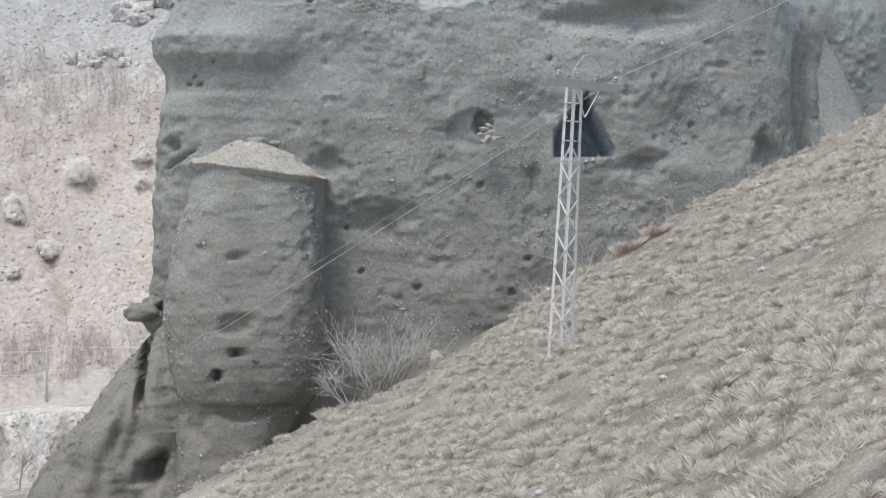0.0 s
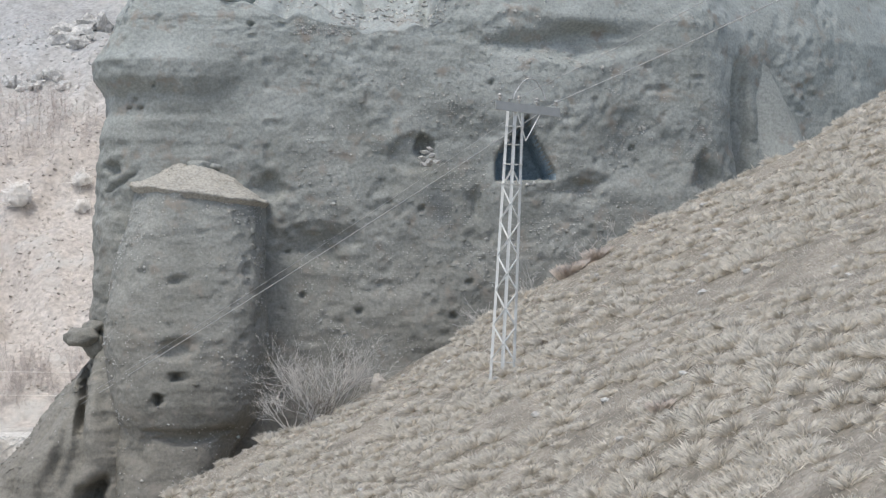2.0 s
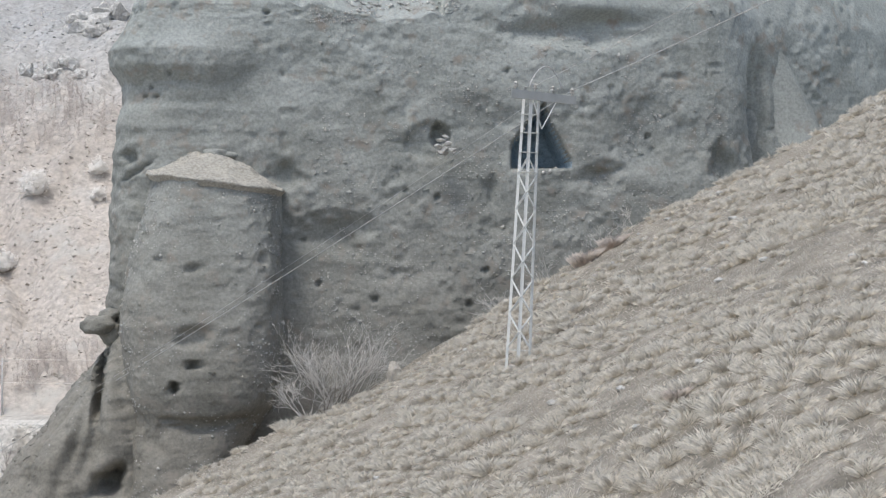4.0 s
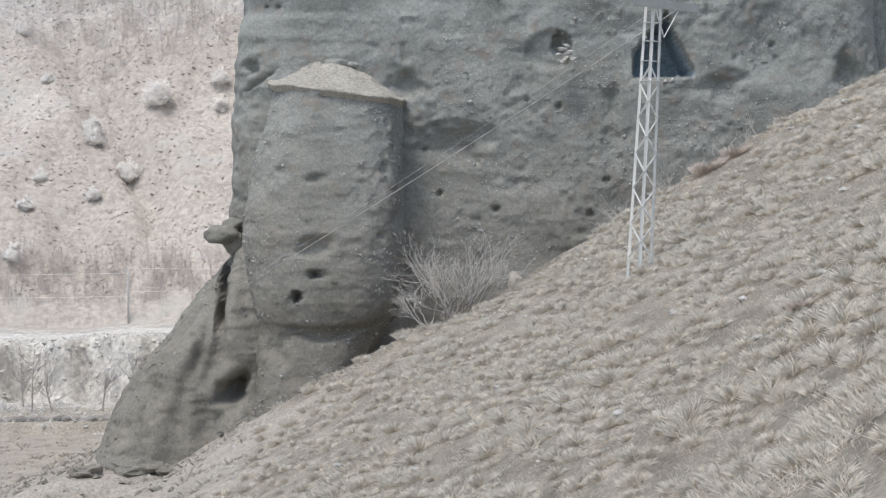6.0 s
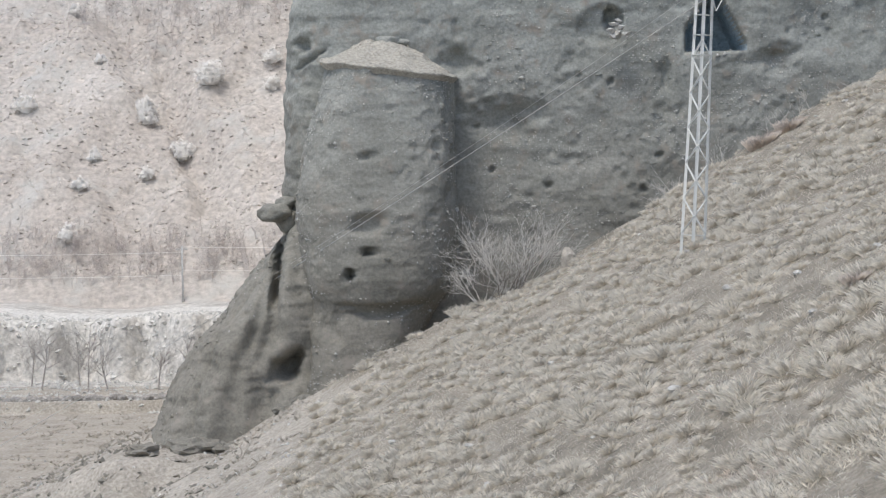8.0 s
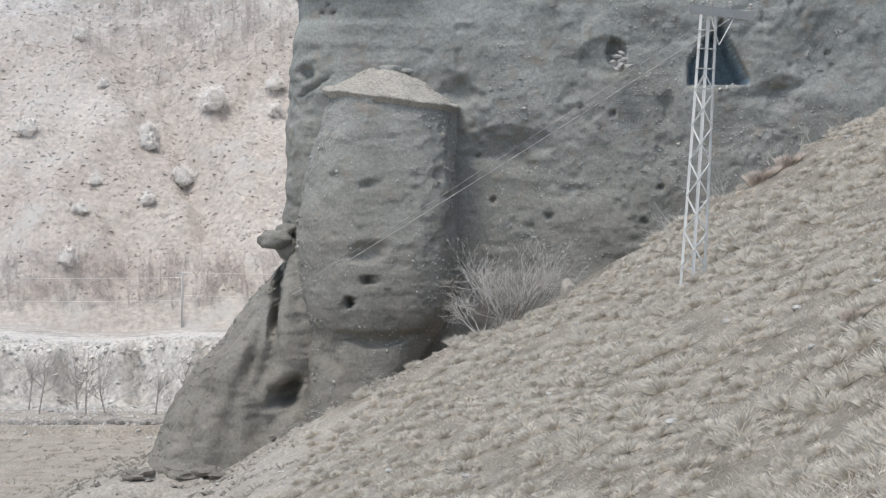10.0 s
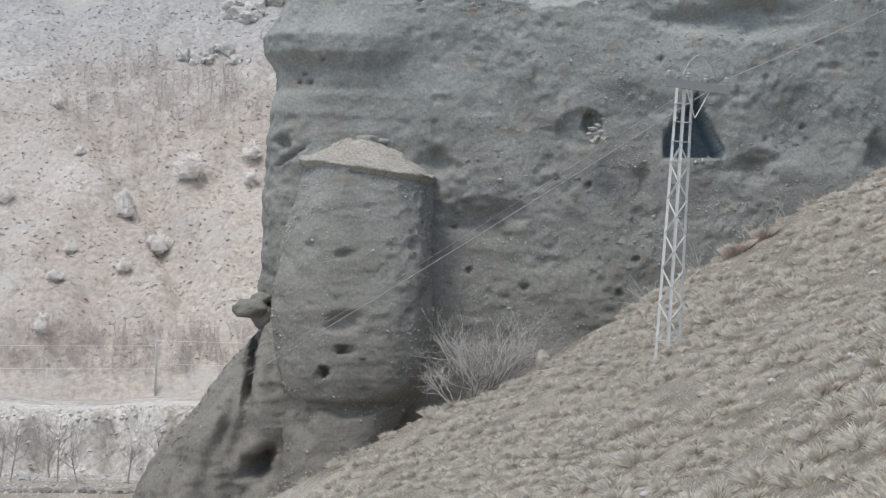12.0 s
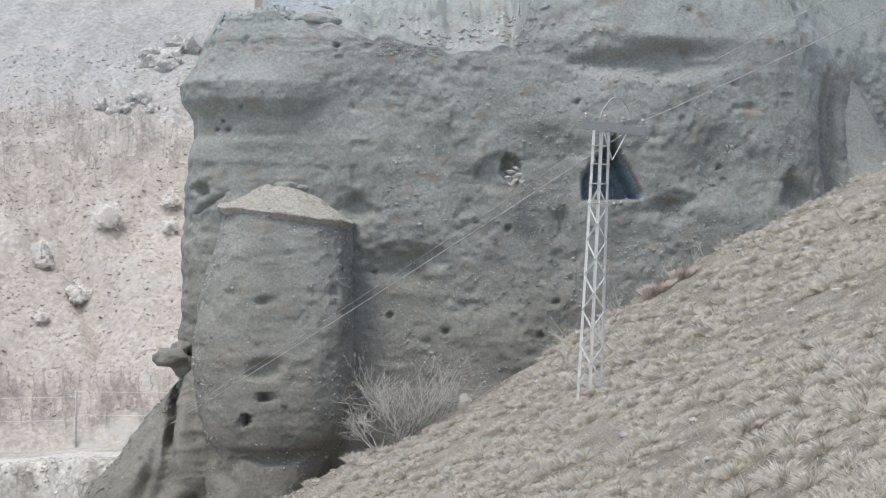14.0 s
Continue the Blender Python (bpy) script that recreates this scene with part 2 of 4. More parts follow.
cliff = empty("cliff", (0, 96, -10), "grey-green eroded conglomerate cliff with caves and a rock tower", "cliff")


def child(name, verts, faces, mats, parent, label="", index=None, base=(0, 96, -10)):
    return mesh_part(name, mesh_from(name, np.asarray(verts) - np.asarray(base), faces, mats, True, index), parent, label)


def main_wall():
    plan = chaikin([(-9, 128), (-13.4, 114), (-14.1, 103), (-13.9, 97.2), (-12.6, 95.4), (-4, 95.9), (3, 96.4), (8.5, 96.2), (13, 97.4), (17.0, 98.0), (18.6, 101.0), (22.5, 103.5), (27, 107), (36, 118)])
    seg = np.hypot(*np.diff(plan, axis=0).T)
    arc = np.concatenate([[0], np.cumsum(seg)])
    fine = spaced((0, 22, 0.5), (22, 76, 0.1), (76, arc[-1], 0.5))
    px, py = np.interp(fine, arc, plan[:, 0]), np.interp(fine, arc, plan[:, 1])
    tx, ty = np.gradient(px), np.gradient(py)
    length = np.hypot(tx, ty)
    nx, ny = ty / length, -tx / length
    left = smooth(-4, -13, px)
    levels = np.arange(-16, 11.5, 0.1)
    top = 13.2 - 1.3 * smooth(-7, -1, px) + 0.35 * vnoise(px / 2.5, 0, 0, 81) + 0.3 * vnoise(px / 0.8, 0, 0, 82) + 13.0 * smooth(2.0, 5.5, px)
    n_up = 76
    X, Y, Z, caves = [], [], [], []
    rows_z = [np.full(len(px), z) for z in levels] + [11.5 + (top - 11.5) * (k + 1) / n_up for k in range(n_up)]
    for z in rows_z:
        out = left * np.interp(z, [-16, -4, -2, 1, 5, 7.6, 8.6, 9.4, 10.2, 11.2, 13.3], [0.6, 0.6, 0.55, 0.45, 0.2, -0.25, -0.2, 0.3, 0.35, -0.3, -1.3])
        out = out - (1 - left) * 0.07 * (z + 2) + 0.09 * left * vnoise(0, 0, z / 0.6, 83) - (1 - left) * 0.35 * np.clip(z - 12.4, 0, 30)
        x0 = px
        d = roughness_of(px, py, z)
        front = smooth(104, 100, py)
        cut = hollow(x0, z, -3.2, 1.5, 2.2, 1.2, 0.5, 1.0)
        cut = cut + hollow(x0, z, -5.5, 4.2, 1.0, 0.9, 0.6, 0.9)
        cut = cut + hollow(x0, z, 1.95, 6.15, 0.42, 0.6, 0.9, 0.3) + hollow(x0, z, 1.2, 5.8, 1.1, 0.9, 0.25)
        cut = cut + hollow(x0, z, 9.8, 4.0, 1.6, 0.8, 0.55, 1.0) + hollow(x0, z, 12.5, 6.0, 2.6, 2.2, 0.4, 0.9)
        cut = cut + hollow(x0, z, 8.8, 11.4, 4.8, 1.2, 0.9, 1.1) + hollow(x0, z, 16.3, 4.5, 1.0, 1.3, 0.7, 0.9) + hollow(x0, z, 18.8, 6.0, 0.8, 6.0, 1.6, 1.0) + hollow(x0, z, 21.5, 4.2, 2.5, 0.5, 0.6, 0.8)
        cut = cut + hollow(x0, z, 4.4, 3.3, 0.5, 0.9, 0.45, 0.9)
        cut = cut + hollow(x0, z, -12.9, 5.1, 0.4, 0.45, 0.5) + hollow(x0, z, -12.5, 4.3, 0.8, 0.16, 0.35, 0.7, 0.6)
        for hx, hz, r in ((-12.0, 8.3, 0.17), (-11.7, 7.9, 0.2), (-12.3, 7.9, 0.14), (-11.0, 9.0, 0.16), (-3.9, -1.1, 0.22), (4.1, -0.45, 0.25), (1.8, 3.1, 0.3),
                          (-6.4, 12.0, 0.25), (-1.2, -1.9, 0.28), (3.3, -2.1, 0.3), (0.3, 3.4, 0.2), (-4.6, 1.0, 0.2), (12.4, 6.1, 0.25), (5.2, 9.2, 0.2)):
            cut = cut + hollow(x0, z, hx, hz, 0.75 * r, 0.65 * r, 0.3, 0.6)
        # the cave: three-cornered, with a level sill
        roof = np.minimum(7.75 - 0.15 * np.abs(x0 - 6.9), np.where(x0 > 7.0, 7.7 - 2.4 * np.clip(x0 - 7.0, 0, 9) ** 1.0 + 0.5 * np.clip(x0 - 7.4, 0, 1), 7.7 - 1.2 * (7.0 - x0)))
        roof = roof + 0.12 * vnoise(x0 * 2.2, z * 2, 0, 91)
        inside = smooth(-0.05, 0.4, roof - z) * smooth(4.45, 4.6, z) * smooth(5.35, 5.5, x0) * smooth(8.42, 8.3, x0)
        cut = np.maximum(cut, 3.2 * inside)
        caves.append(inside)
        X.append(px + nx * (out + d) - nx * cut * front)
        Y.append(py + ny * (out + d) - ny * cut * front + 0.0)
        Z.append(z + 0.0 * px)
    lastx, lasty, lastz = X[-1], Y[-1], Z[-1]
    for k in range(1, 15):
        inset = (0.25 * k + 0.03 * k * k) * np.where((px < -5) & (py > 98.5), 0.3, 1.0)
        flank = smooth(99.0, 101.0, py)
        x, y = lastx - nx * inset * flank, lasty + inset * (1 - flank) - ny * inset * flank
        X.append(x), Y.append(y), Z.append(lastz + (0.42 - 0.3 * smooth(-3, -9, px)) * inset + 0.3 * fbm(x / 0.7, y / 0.7, 0, 4, 95, 0.7) * np.minimum(1, inset))
    V = np.stack([np.array(X), np.array(Y), np.array(Z)], -1)
    faces = grid_faces(len(X), len(px))
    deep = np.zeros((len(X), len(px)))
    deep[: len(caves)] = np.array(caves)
    child("main_wall", V.reshape(-1, 3), faces, [ROCK, HAZED_CAVE], cliff, "", (deep.ravel()[faces].mean(1) > 0.25).astype(int))
    return V[: len(caves), 240:640], V[len(caves):, 120:520]


def stack(z, left, right, front, back, count, power=2.6):
    """Level rings of a rounded block, denser on the side that faces the valley head."""
    t = np.linspace(0, 1, count, endpoint=False)
    ang = 2 * math.pi * t
    ang = ang - 0.55 * np.sin(ang + math.pi / 2 + math.pi / 2 * 2)
    c, s = np.cos(ang), np.sin(ang)
    ex, ey = np.sign(c) * np.abs(c) ** (2 / power), np.sign(s) * np.abs(s) ** (2 / power)
    z, left, right, front, back = (np.asarray(a)[:, None] for a in (z, left, right, front, back))
    x = (left + right) / 2 + (right - left) / 2 * ex
    y = (front + back) / 2 + (back - front) / 2 * ey
    return x, y, z + 0 * x, ex, ey


def tower():
    z = np.arange(-16, 3.75, 0.08)
    left = np.interp(z, [-16, -12, -9, -7, -5, -3.1, 0.3, 3.2, 3.7], [-13.2, -12.9, -12.7, -12.5, -12.85, -13.1, -12.75, -11.8, -11.7])
    right = np.interp(z, [-16, -12, -9, -7.7, -6.8, -6.0, -3.4, 0.7, 3.0, 3.7], [-9.0, -8.4, -7.4, -6.7, -6.1, -5.85, -5.5, -5.65, -5.75, -5.75])
    front = np.interp(z, [-16, -12, -9, -7.6, -6.9, -6, -3, 0.3, 3.7], [90.4, 90.7, 91.1, 91.35, 91.05, 90.9, 91.0, 91.7, 92.4])
    x, y, zz, ex, ey = stack(z, left, right, front, np.full(len(z), 99.0), 330, 3.3)
    zz = zz - smooth(0.0, 3.7, zz) * (0.13 * (x + 8.75) + 0.05)
    d = roughness_of(x, y, zz, 100) * 0.85
    f = smooth(0.2, -0.3, ey)
    cut = hollow(x, zz, -10.35, -5.75, 0.2, 0.27, 0.8, 0.35) + hollow(x, zz, -9.45, -4.75, 0.3, 0.22, 0.8, 0.4)
    cut = cut + hollow(x, zz, -9.5, -0.35, 0.3, 0.28, 0.35) + hollow(x, zz, -9.4, -3.4, 0.9, 0.6, 0.4)
    cut = cut + hollow(x, zz, -8.9, -7.55 + 0.05 * (x + 8.9) ** 2, 1.9, 0.38, 0.34, 0.35) + hollow(x, zz, -12.7, -9.2, 0.5, 1.8, 0.6) + hollow(x, zz, -11.2, -8.3, 0.7, 0.9, 0.25, 0.9)
    x = x + ex * d
    y = y + ey * d + cut * f
    surface = np.stack([x, y, zz], -1)
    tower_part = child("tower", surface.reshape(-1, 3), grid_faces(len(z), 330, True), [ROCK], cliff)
    # its weathered cap, a low leaning cone with a thin brim
    rad = np.concatenate([[0.93, 0.98, 1.0], np.linspace(1.0, 0.02, 46)[1:]])[:, None]
    ang = np.linspace(0, 2 * math.pi, 200, endpoint=False)[None, :]
    cx, cy = -8.78 - 0.1 * (1 - rad), 95.4
    ex, ey = np.sign(np.cos(ang)) * np.abs(np.cos(ang)) ** 0.72, np.sign(np.sin(ang)) * np.abs(np.sin(ang)) ** 0.72
    x = cx + 3.3 * rad * ex
    y = cy + 3.25 * rad * ey
    brim = 3.72 - 0.125 * (x + 8.75) + 0.05 * vnoise(x * 1.5, y * 1.5, 0, 111)
    h = np.interp(rad, [0, 0.22, 0.4, 0.7, 1.0], [1.42, 1.34, 1.05, 0.5, 0.0]) + 0.05 * vnoise(x / 3, y / 3, rad * 11, 112) + 0.09 * fbm(x / 0.8, y / 0.8, 0, 4, 113, 0.7)
    zz = brim + h
    zz[:3] = brim[:3] + np.array([-0.3, -0.1, -0.03])[:, None]
    cap = np.stack([x, y, zz], -1)
    child("cap", cap.reshape(-1, 3), grid_faces(len(rad), 200, True), [CAP], tower_part, "pale weathered earth cap")
    return surface, cap


def buttress():
    z = np.arange(-18, -2.4, 0.09)
    left = np.interp(z, [-18, -13.8, -11.6, -9.2, -7.9, -5.9, -4.5, -3.1, -2.4], [-21.2, -20.3, -19.6, -18.2, -16.9, -15.5, -14.5, -13.8, -13.4])
    front = np.interp(z, [-18, -14, -8, -5, -3, -2.4], [90.3, 91.0, 92.4, 93.3, 94.2, 95.0])
    x, y, zz, ex, ey = stack(z, left, np.full(len(z), -8.8), front, np.full(len(z), 106.0), 360, 3.0)
    d = roughness_of(x, y, zz, 200) * 1.2
    u = (x + 13.4) / (left[:, None] + 13.0)
    wander = u + 0.05 * vnoise(x / 1.5, y / 1.5, zz / 2, 210)
    ribs = (0.65 * np.abs(np.cos(math.pi * 2.3 * wander)) ** 0.6 - 0.4 * np.exp(-((wander - 0.36) / 0.07) ** 2) - 0.4 * np.exp(-((wander - 0.14) / 0.06) ** 2)) * smooth(-3.5, -8, zz) * smooth(-11.5, -13.5, x)
    f = smooth(0.3, -0.2, ey)
    cut = hollow(x, zz, -14.1, -5.8, 0.36, 1.8, 1.9, 0.8, 0.6) + hollow(x, zz, -13.35, -10.2, 0.8, 0.85, 2.0, 0.9, 0.5) + hollow(x, zz, -13.6, -11.0, 1.5, 1.8, 0.7, 1.0, 0.5) + hollow(x, zz, -15.0, -8.8, 0.3, 2.0, 0.4, 1.0, 1.2)
    x = x + ex * (d + ribs * 0.4)
    y = y + ey * (d + ribs) + cut * f
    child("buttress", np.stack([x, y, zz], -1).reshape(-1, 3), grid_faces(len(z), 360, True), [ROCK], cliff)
    return np.stack([x, y, zz], -1)


WALL, WALL_TOP = main_wall()
TOWER, CAP_TOP = tower()
BUTTRESS = buttress()


def lump(bm, place, size, turn=0.0, seed=0, rough=0.25, detail=3):
    """An uneven boulder."""
    made = bmesh.ops.create_icosphere(bm, subdivisions=detail, radius=1.0)
    m = Matrix.Translation(place) @ pose(0, 0, 0, 0, 0, turn) @ Matrix.Diagonal((*size, 1))
    for v in made["verts"]:
        n = noise.fractal(v.co * 1.3 + Vector((seed * 7.1, seed * 3.3, 0)), 1.0, 2.0, 4)
        v.co = m @ (v.co * (1 + rough * n))


knob = bmesh.new()
base = Vector((0, 96, -10))
lump(knob, Vector((-14.35, 95.4, -3.05)) - base, (0.85, 0.9, 0.48), 0, 2, 0.3)
lump(knob, Vector((-13.9, 95.7, -2.55)) - base, (0.5, 0.6, 0.3), 20, 3, 0.3)
lump(knob, Vector((-13.8, 95.8, -3.5)) - base, (0.5, 0.7, 0.6), 20, 4, 0.3)
part("knob", knob, ROCK, cliff, "", True)
top_rock = bmesh.new()
lump(top_rock, Vector((-8.75, 95.4, 5.05)) - base, (0.6, 0.6, 0.32), 10, 5, 0.35)
lump(top_rock, Vector((-8.1, 95.3, 5.0)) - base, (0.35, 0.4, 0.2), 40, 6, 0.35)
part("top_rock", top_rock, ROCK, cliff, "", True)
rim_rock = bmesh.new()
lump(rim_rock, Vector((-7.6, 97.6, 13.35)) - base, (1.1, 0.8, 0.42), 5, 9, 0.35)
part("rim_rock", rim_rock, ROCK, cliff, "", True)
for i, (x, z, r) in enumerate(((2.0, 5.75, 0.16), (2.25, 5.6, 0.2), (2.15, 5.3, 0.26), (1.8, 5.45, 0.18), (2.45, 5.3, 0.22), (2.2, 5.95, 0.12), (1.95, 5.2, 0.2))):
    bm = bmesh.new()
    lump(bm, Vector((x, 96.05, z)) - base, (r * 1.5, r, r * 0.7), 40 * i, 20 + i, 0.9, 1)
    part("loose_stone", bm, PALE_STONE, cliff, "pale limestone block in a niche")


def gems(places, sizes, rng):
    """Small uneven stones: eight-sided, each turned and squashed its own way."""
    n = len(places)
    unit = np.array([(1, 0, 0), (-1, 0, 0), (0, 1, 0), (0, -1, 0), (0, 0, 1), (0, 0, -1)], float)
    tri = np.array([(0, 2, 4), (2, 1, 4), (1, 3, 4), (3, 0, 4), (2, 0, 5), (1, 2, 5), (3, 1, 5), (0, 3, 5)])
    shape = unit[None] * rng.uniform(0.6, 1.25, (n, 6, 1)) + rng.uniform(-0.25, 0.25, (n, 6, 3))
    a = rng.uniform(0, 2 * math.pi, n)
    c, s_ = np.cos(a)[:, None], np.sin(a)[:, None]
    sx, sy, sz = shape[..., 0], shape[..., 1], shape[..., 2] * 0.75
    shape = np.stack([c * sx - s_ * sy, s_ * sx + c * sy, sz + 0.3 * sx], -1) * np.asarray(sizes)[:, None, None]
    return (places[:, None, :] + shape).reshape(-1, 3), (tri[None] + 6 * np.arange(n)[:, None, None]).reshape(-1, 3)


def pebbles(name, surface, count, seed, front, grow=1.0, mat=None, label="pale pebbles set in the rock", flat=1.6, sunk=0.0):
    rng = np.random.default_rng(seed)
    pick = surface.reshape(-1, 3)[rng.integers(0, surface.shape[0] * surface.shape[1], count * 5)]
    pick = pick[pick[:, 1] < front]
    want = 0.2 + 1.0 * fbm(pick[:, 0] / 3, pick[:, 1] / 3, pick[:, 2] / flat, 3, seed)
    pick = pick[rng.uniform(0, 1, len(pick)) < want][:count]
    size = 0.025 + 0.06 * rng.uniform(0, 1, len(pick)) ** 3
    size = np.where(rng.uniform(0, 1, len(pick)) < 0.03, size * 2.0, size)
    v, f = gems(pick + np.array([0, 1.0, 0]) * (0.012 + sunk * size * grow)[:, None], size * grow, rng)
    ob = child(name, v, f, [mat or PEBBLE], cliff, label)
    tagged(ob, kind="stuff")


pebbles("wall_gravel", WALL, 15000, 5, 99.0, 1.2, None, "pale pebbles set in the rock", 1.6, 0.2)
pebbles("top_gravel", WALL_TOP, 2200, 7, 130.0, 2.2)
pebbles("tower_gravel", TOWER, 4800, 6, 94.5, 1.05, None, "pale pebbles set in the rock", 0.5)
pebbles("cap_gravel", CAP_TOP, 700, 12, 95.5, 1.1, CAP, "loose earth crumbs on the cap")
pebbles("buttress_gravel", BUTTRESS, 1500, 8, 98.0, 1.0)
pebbles("wall_rubble", WALL, 9000, 9, 99.0, 1.9, ROCK, "crumbling rock standing out of the face", 1.6, 0.5)
pebbles("tower_rubble", TOWER, 3000, 10, 94.5, 1.6, ROCK, "crumbling rock standing out of the face", 0.6, 0.5)
pebbles("buttress_rubble", BUTTRESS, 2200, 11, 98.0, 1.9, ROCK, "crumbling rock standing out of the face", 1.6, 0.6)


# ---- power line ----
def bar(bm, a, b, w, t=None):
    """A flat bar or angle from a to b."""
    a, b = Vector(a), Vector(b)
    way = b - a
    m = Matrix.Translation((a + b) / 2) @ way.to_track_quat("Z", "Y").to_matrix().to_4x4() @ Matrix.Diagonal((w, t or w, way.length, 1))
    bmesh.ops.create_cube(bm, size=1, matrix=m)


def pylon():
    base = Vector((4.16, 71.0, -3.9))
    pole = empty("pylon", base, "grey galvanised steel lattice power pole on a grassy slope", "power pole")
    pole.matrix_world = Matrix.Translation(base) @ pose(0, 0, 0, 0, 3.0, 0) @ pose(0, 0, 0, 0, 0, 38)
    H = 9.75

    def corner(i, h):
        half = 0.31 - 0.105 * h / H
        sx, sy = ((-1, -1), (1, -1), (1, 1), (-1, 1))[i]
        return Vector((sx * half, sy * half, h))
    for i in range(4):
        bm = bmesh.new()
        a, b = corner(i, -0.5), corner(i, H)
        sx, sy = ((-1, -1), (1, -1), (1, 1), (-1, 1))[i]
        bar(bm, a + Vector((-sx * 0.04, 0, 0)), b + Vector((-sx * 0.04, 0, 0)), 0.1, 0.014)
        bar(bm, a + Vector((0, -sy * 0.04, 0)), b + Vector((0, -sy * 0.04, 0)), 0.014, 0.1)
        part("leg", bm, STEEL, pole)
    for i in range(4):
        j = (i + 1) % 4
        h, k = 0.75, i % 2
        while h < 7.0:
            bm = bmesh.new()
            bar(bm, corner(i if k % 2 else j, h), corner(j if k % 2 else i, h + 0.62), 0.062, 0.014)
            part("diagonal_brace", bm, STEEL, pole)
            h, k = h + 0.62, k + 1
        for h in (0.7, 7.05, 7.75, 8.45, 9.1):
            bm = bmesh.new()
            bar(bm, corner(i, h), corner(j, h), 0.12 if h > 2 else 0.06, 0.012)
            part("batten", bm, STEEL, pole)
    # cross beam with its brace, insulators and a loop of cable
    bm = bmesh.new()
    bmesh.ops.create_cube(bm, size=1, matrix=Matrix.Translation((0.32, -0.33, H)) @ Matrix.Diagonal((3.1, 0.014, 0.30, 1)))
    bmesh.ops.create_cube(bm, size=1, matrix=Matrix.Translation((0.32, -0.26, H + 0.143)) @ Matrix.Diagonal((3.1, 0.13, 0.014, 1)))
    bmesh.ops.create_cube(bm, size=1, matrix=Matrix.Translation((0.32, -0.26, H - 0.143)) @ Matrix.Diagonal((3.1, 0.13, 0.014, 1)))
    beam = part("cross_beam", bm, BEAM, pole, "dark grey channel-steel cross beam")
    for a, b in (((-0.2, -0.3, H - 0.1), (0.3, -0.3, H - 1.15)), ((0.95, -0.3, H - 0.1), (0.3, -0.3, H - 1.15))):
        bm = bmesh.new()
        bar(bm, a, b, 0.055, 0.012)
        part("knee_brace", bm, STEEL, pole)
    for x in (-1.0, -0.1, 0.75, 1.7):
        bm = bmesh.new()
        for z0, r0, r1, dz in ((0.15, 0.025, 0.025, 0.12), (0.25, 0.075, 0.055, 0.06), (0.31, 0.045, 0.045, 0.03), (0.34, 0.07, 0.03, 0.09)):
            bmesh.ops.create_cone(bm, cap_ends=True, segments=12, radius1=1.3 * r0, radius2=1.3 * r1, depth=dz, matrix=Matrix.Translation((x, -0.27, H + z0 + dz / 2)))
        part("insulator", bm, PORCELAIN, beam, "pale porcelain pin insulator", True)
    bpy.context.view_layer.update()
    return pole, H


def cable(name, points, radius, mat, label, parent=None, sag=0.0, category="power line", group=""):
    """A thin round cable through points, or one span between two with a sag."""
    if len(points) == 2:
        a, b = (Vector(p) for p in points)
        points = [a.lerp(b, k / 40) - Vector((0, 0, sag * 4 * (k / 40) * (1 - k / 40))) for k in range(41)]
    pts = [Vector(p) for p in points]
    verts, faces, n = [], [], 6
    for i, p in enumerate(pts):
        way = (pts[min(i + 1, len(pts) - 1)] - pts[max(i - 1, 0)]).normalized()
        side = way.cross(Vector((0, 0, 1)))
        side = side.normalized() if side.length > 1e-4 else Vector((1, 0, 0))
        up = side.cross(way)
        for k in range(n):
            a = 2 * math.pi * k / n
            verts.append(p + radius * (math.cos(a) * side + math.sin(a) * up))
    faces = grid_faces(len(pts), n, True)
    ob = new(name, mesh_from(name, [tuple(v) for v in verts], faces, [mat]))
    if parent:
        ob.parent = parent
        return tagged(ob, label)
    return tagged(ob, label, category, group)


PORCELAIN = material("porcelain", [(0.5, 0.47, 0.43), (0.72, 0.7, 0.67)], 4.0, 20.0, rough=0.3, bump=0.0)
POLE, POLE_H = pylon()
tops = [POLE.matrix_world @ Vector((x, -0.27, POLE_H + 0.36)) for x in (-1.0, -0.1, 0.75, 1.7)]
for name_i, (i, end, sag) in enumerate(((3, (-40, 122, -20.5), 0.5), (2, (-40, 124, -19.4), 1.0))):
    cable("power_cable", (tops[i], end), 0.015 - 0.008 * name_i, WIRE, "thin pale aluminium power cable running down to the valley", None, sag, group="power cables")
for i, end, sag, thick in ((3, (23.6, 47, 14.0), 0.4, 0.017), (1, (21.3, 48.5, 14.4), 0.3, 0.010)):
    cable("power_cable", (tops[i], end), thick, WIRE, "thin pale aluminium power cable running up the hillside", None, sag, group="power cables")
loop = [POLE.matrix_world @ Vector((-0.35 + 1.75 * s, -0.27, POLE_H + 0.3 + 0.75 * math.sin(math.pi * min(1, s * 1.15)) ** 0.7 + 0.1 * s)) for s in np.linspace(0, 0.9, 24)]
cable("jumper_cable", [POLE.matrix_world.inverted() @ p for p in loop], 0.022, WIRE, "looped jumper cable", POLE)


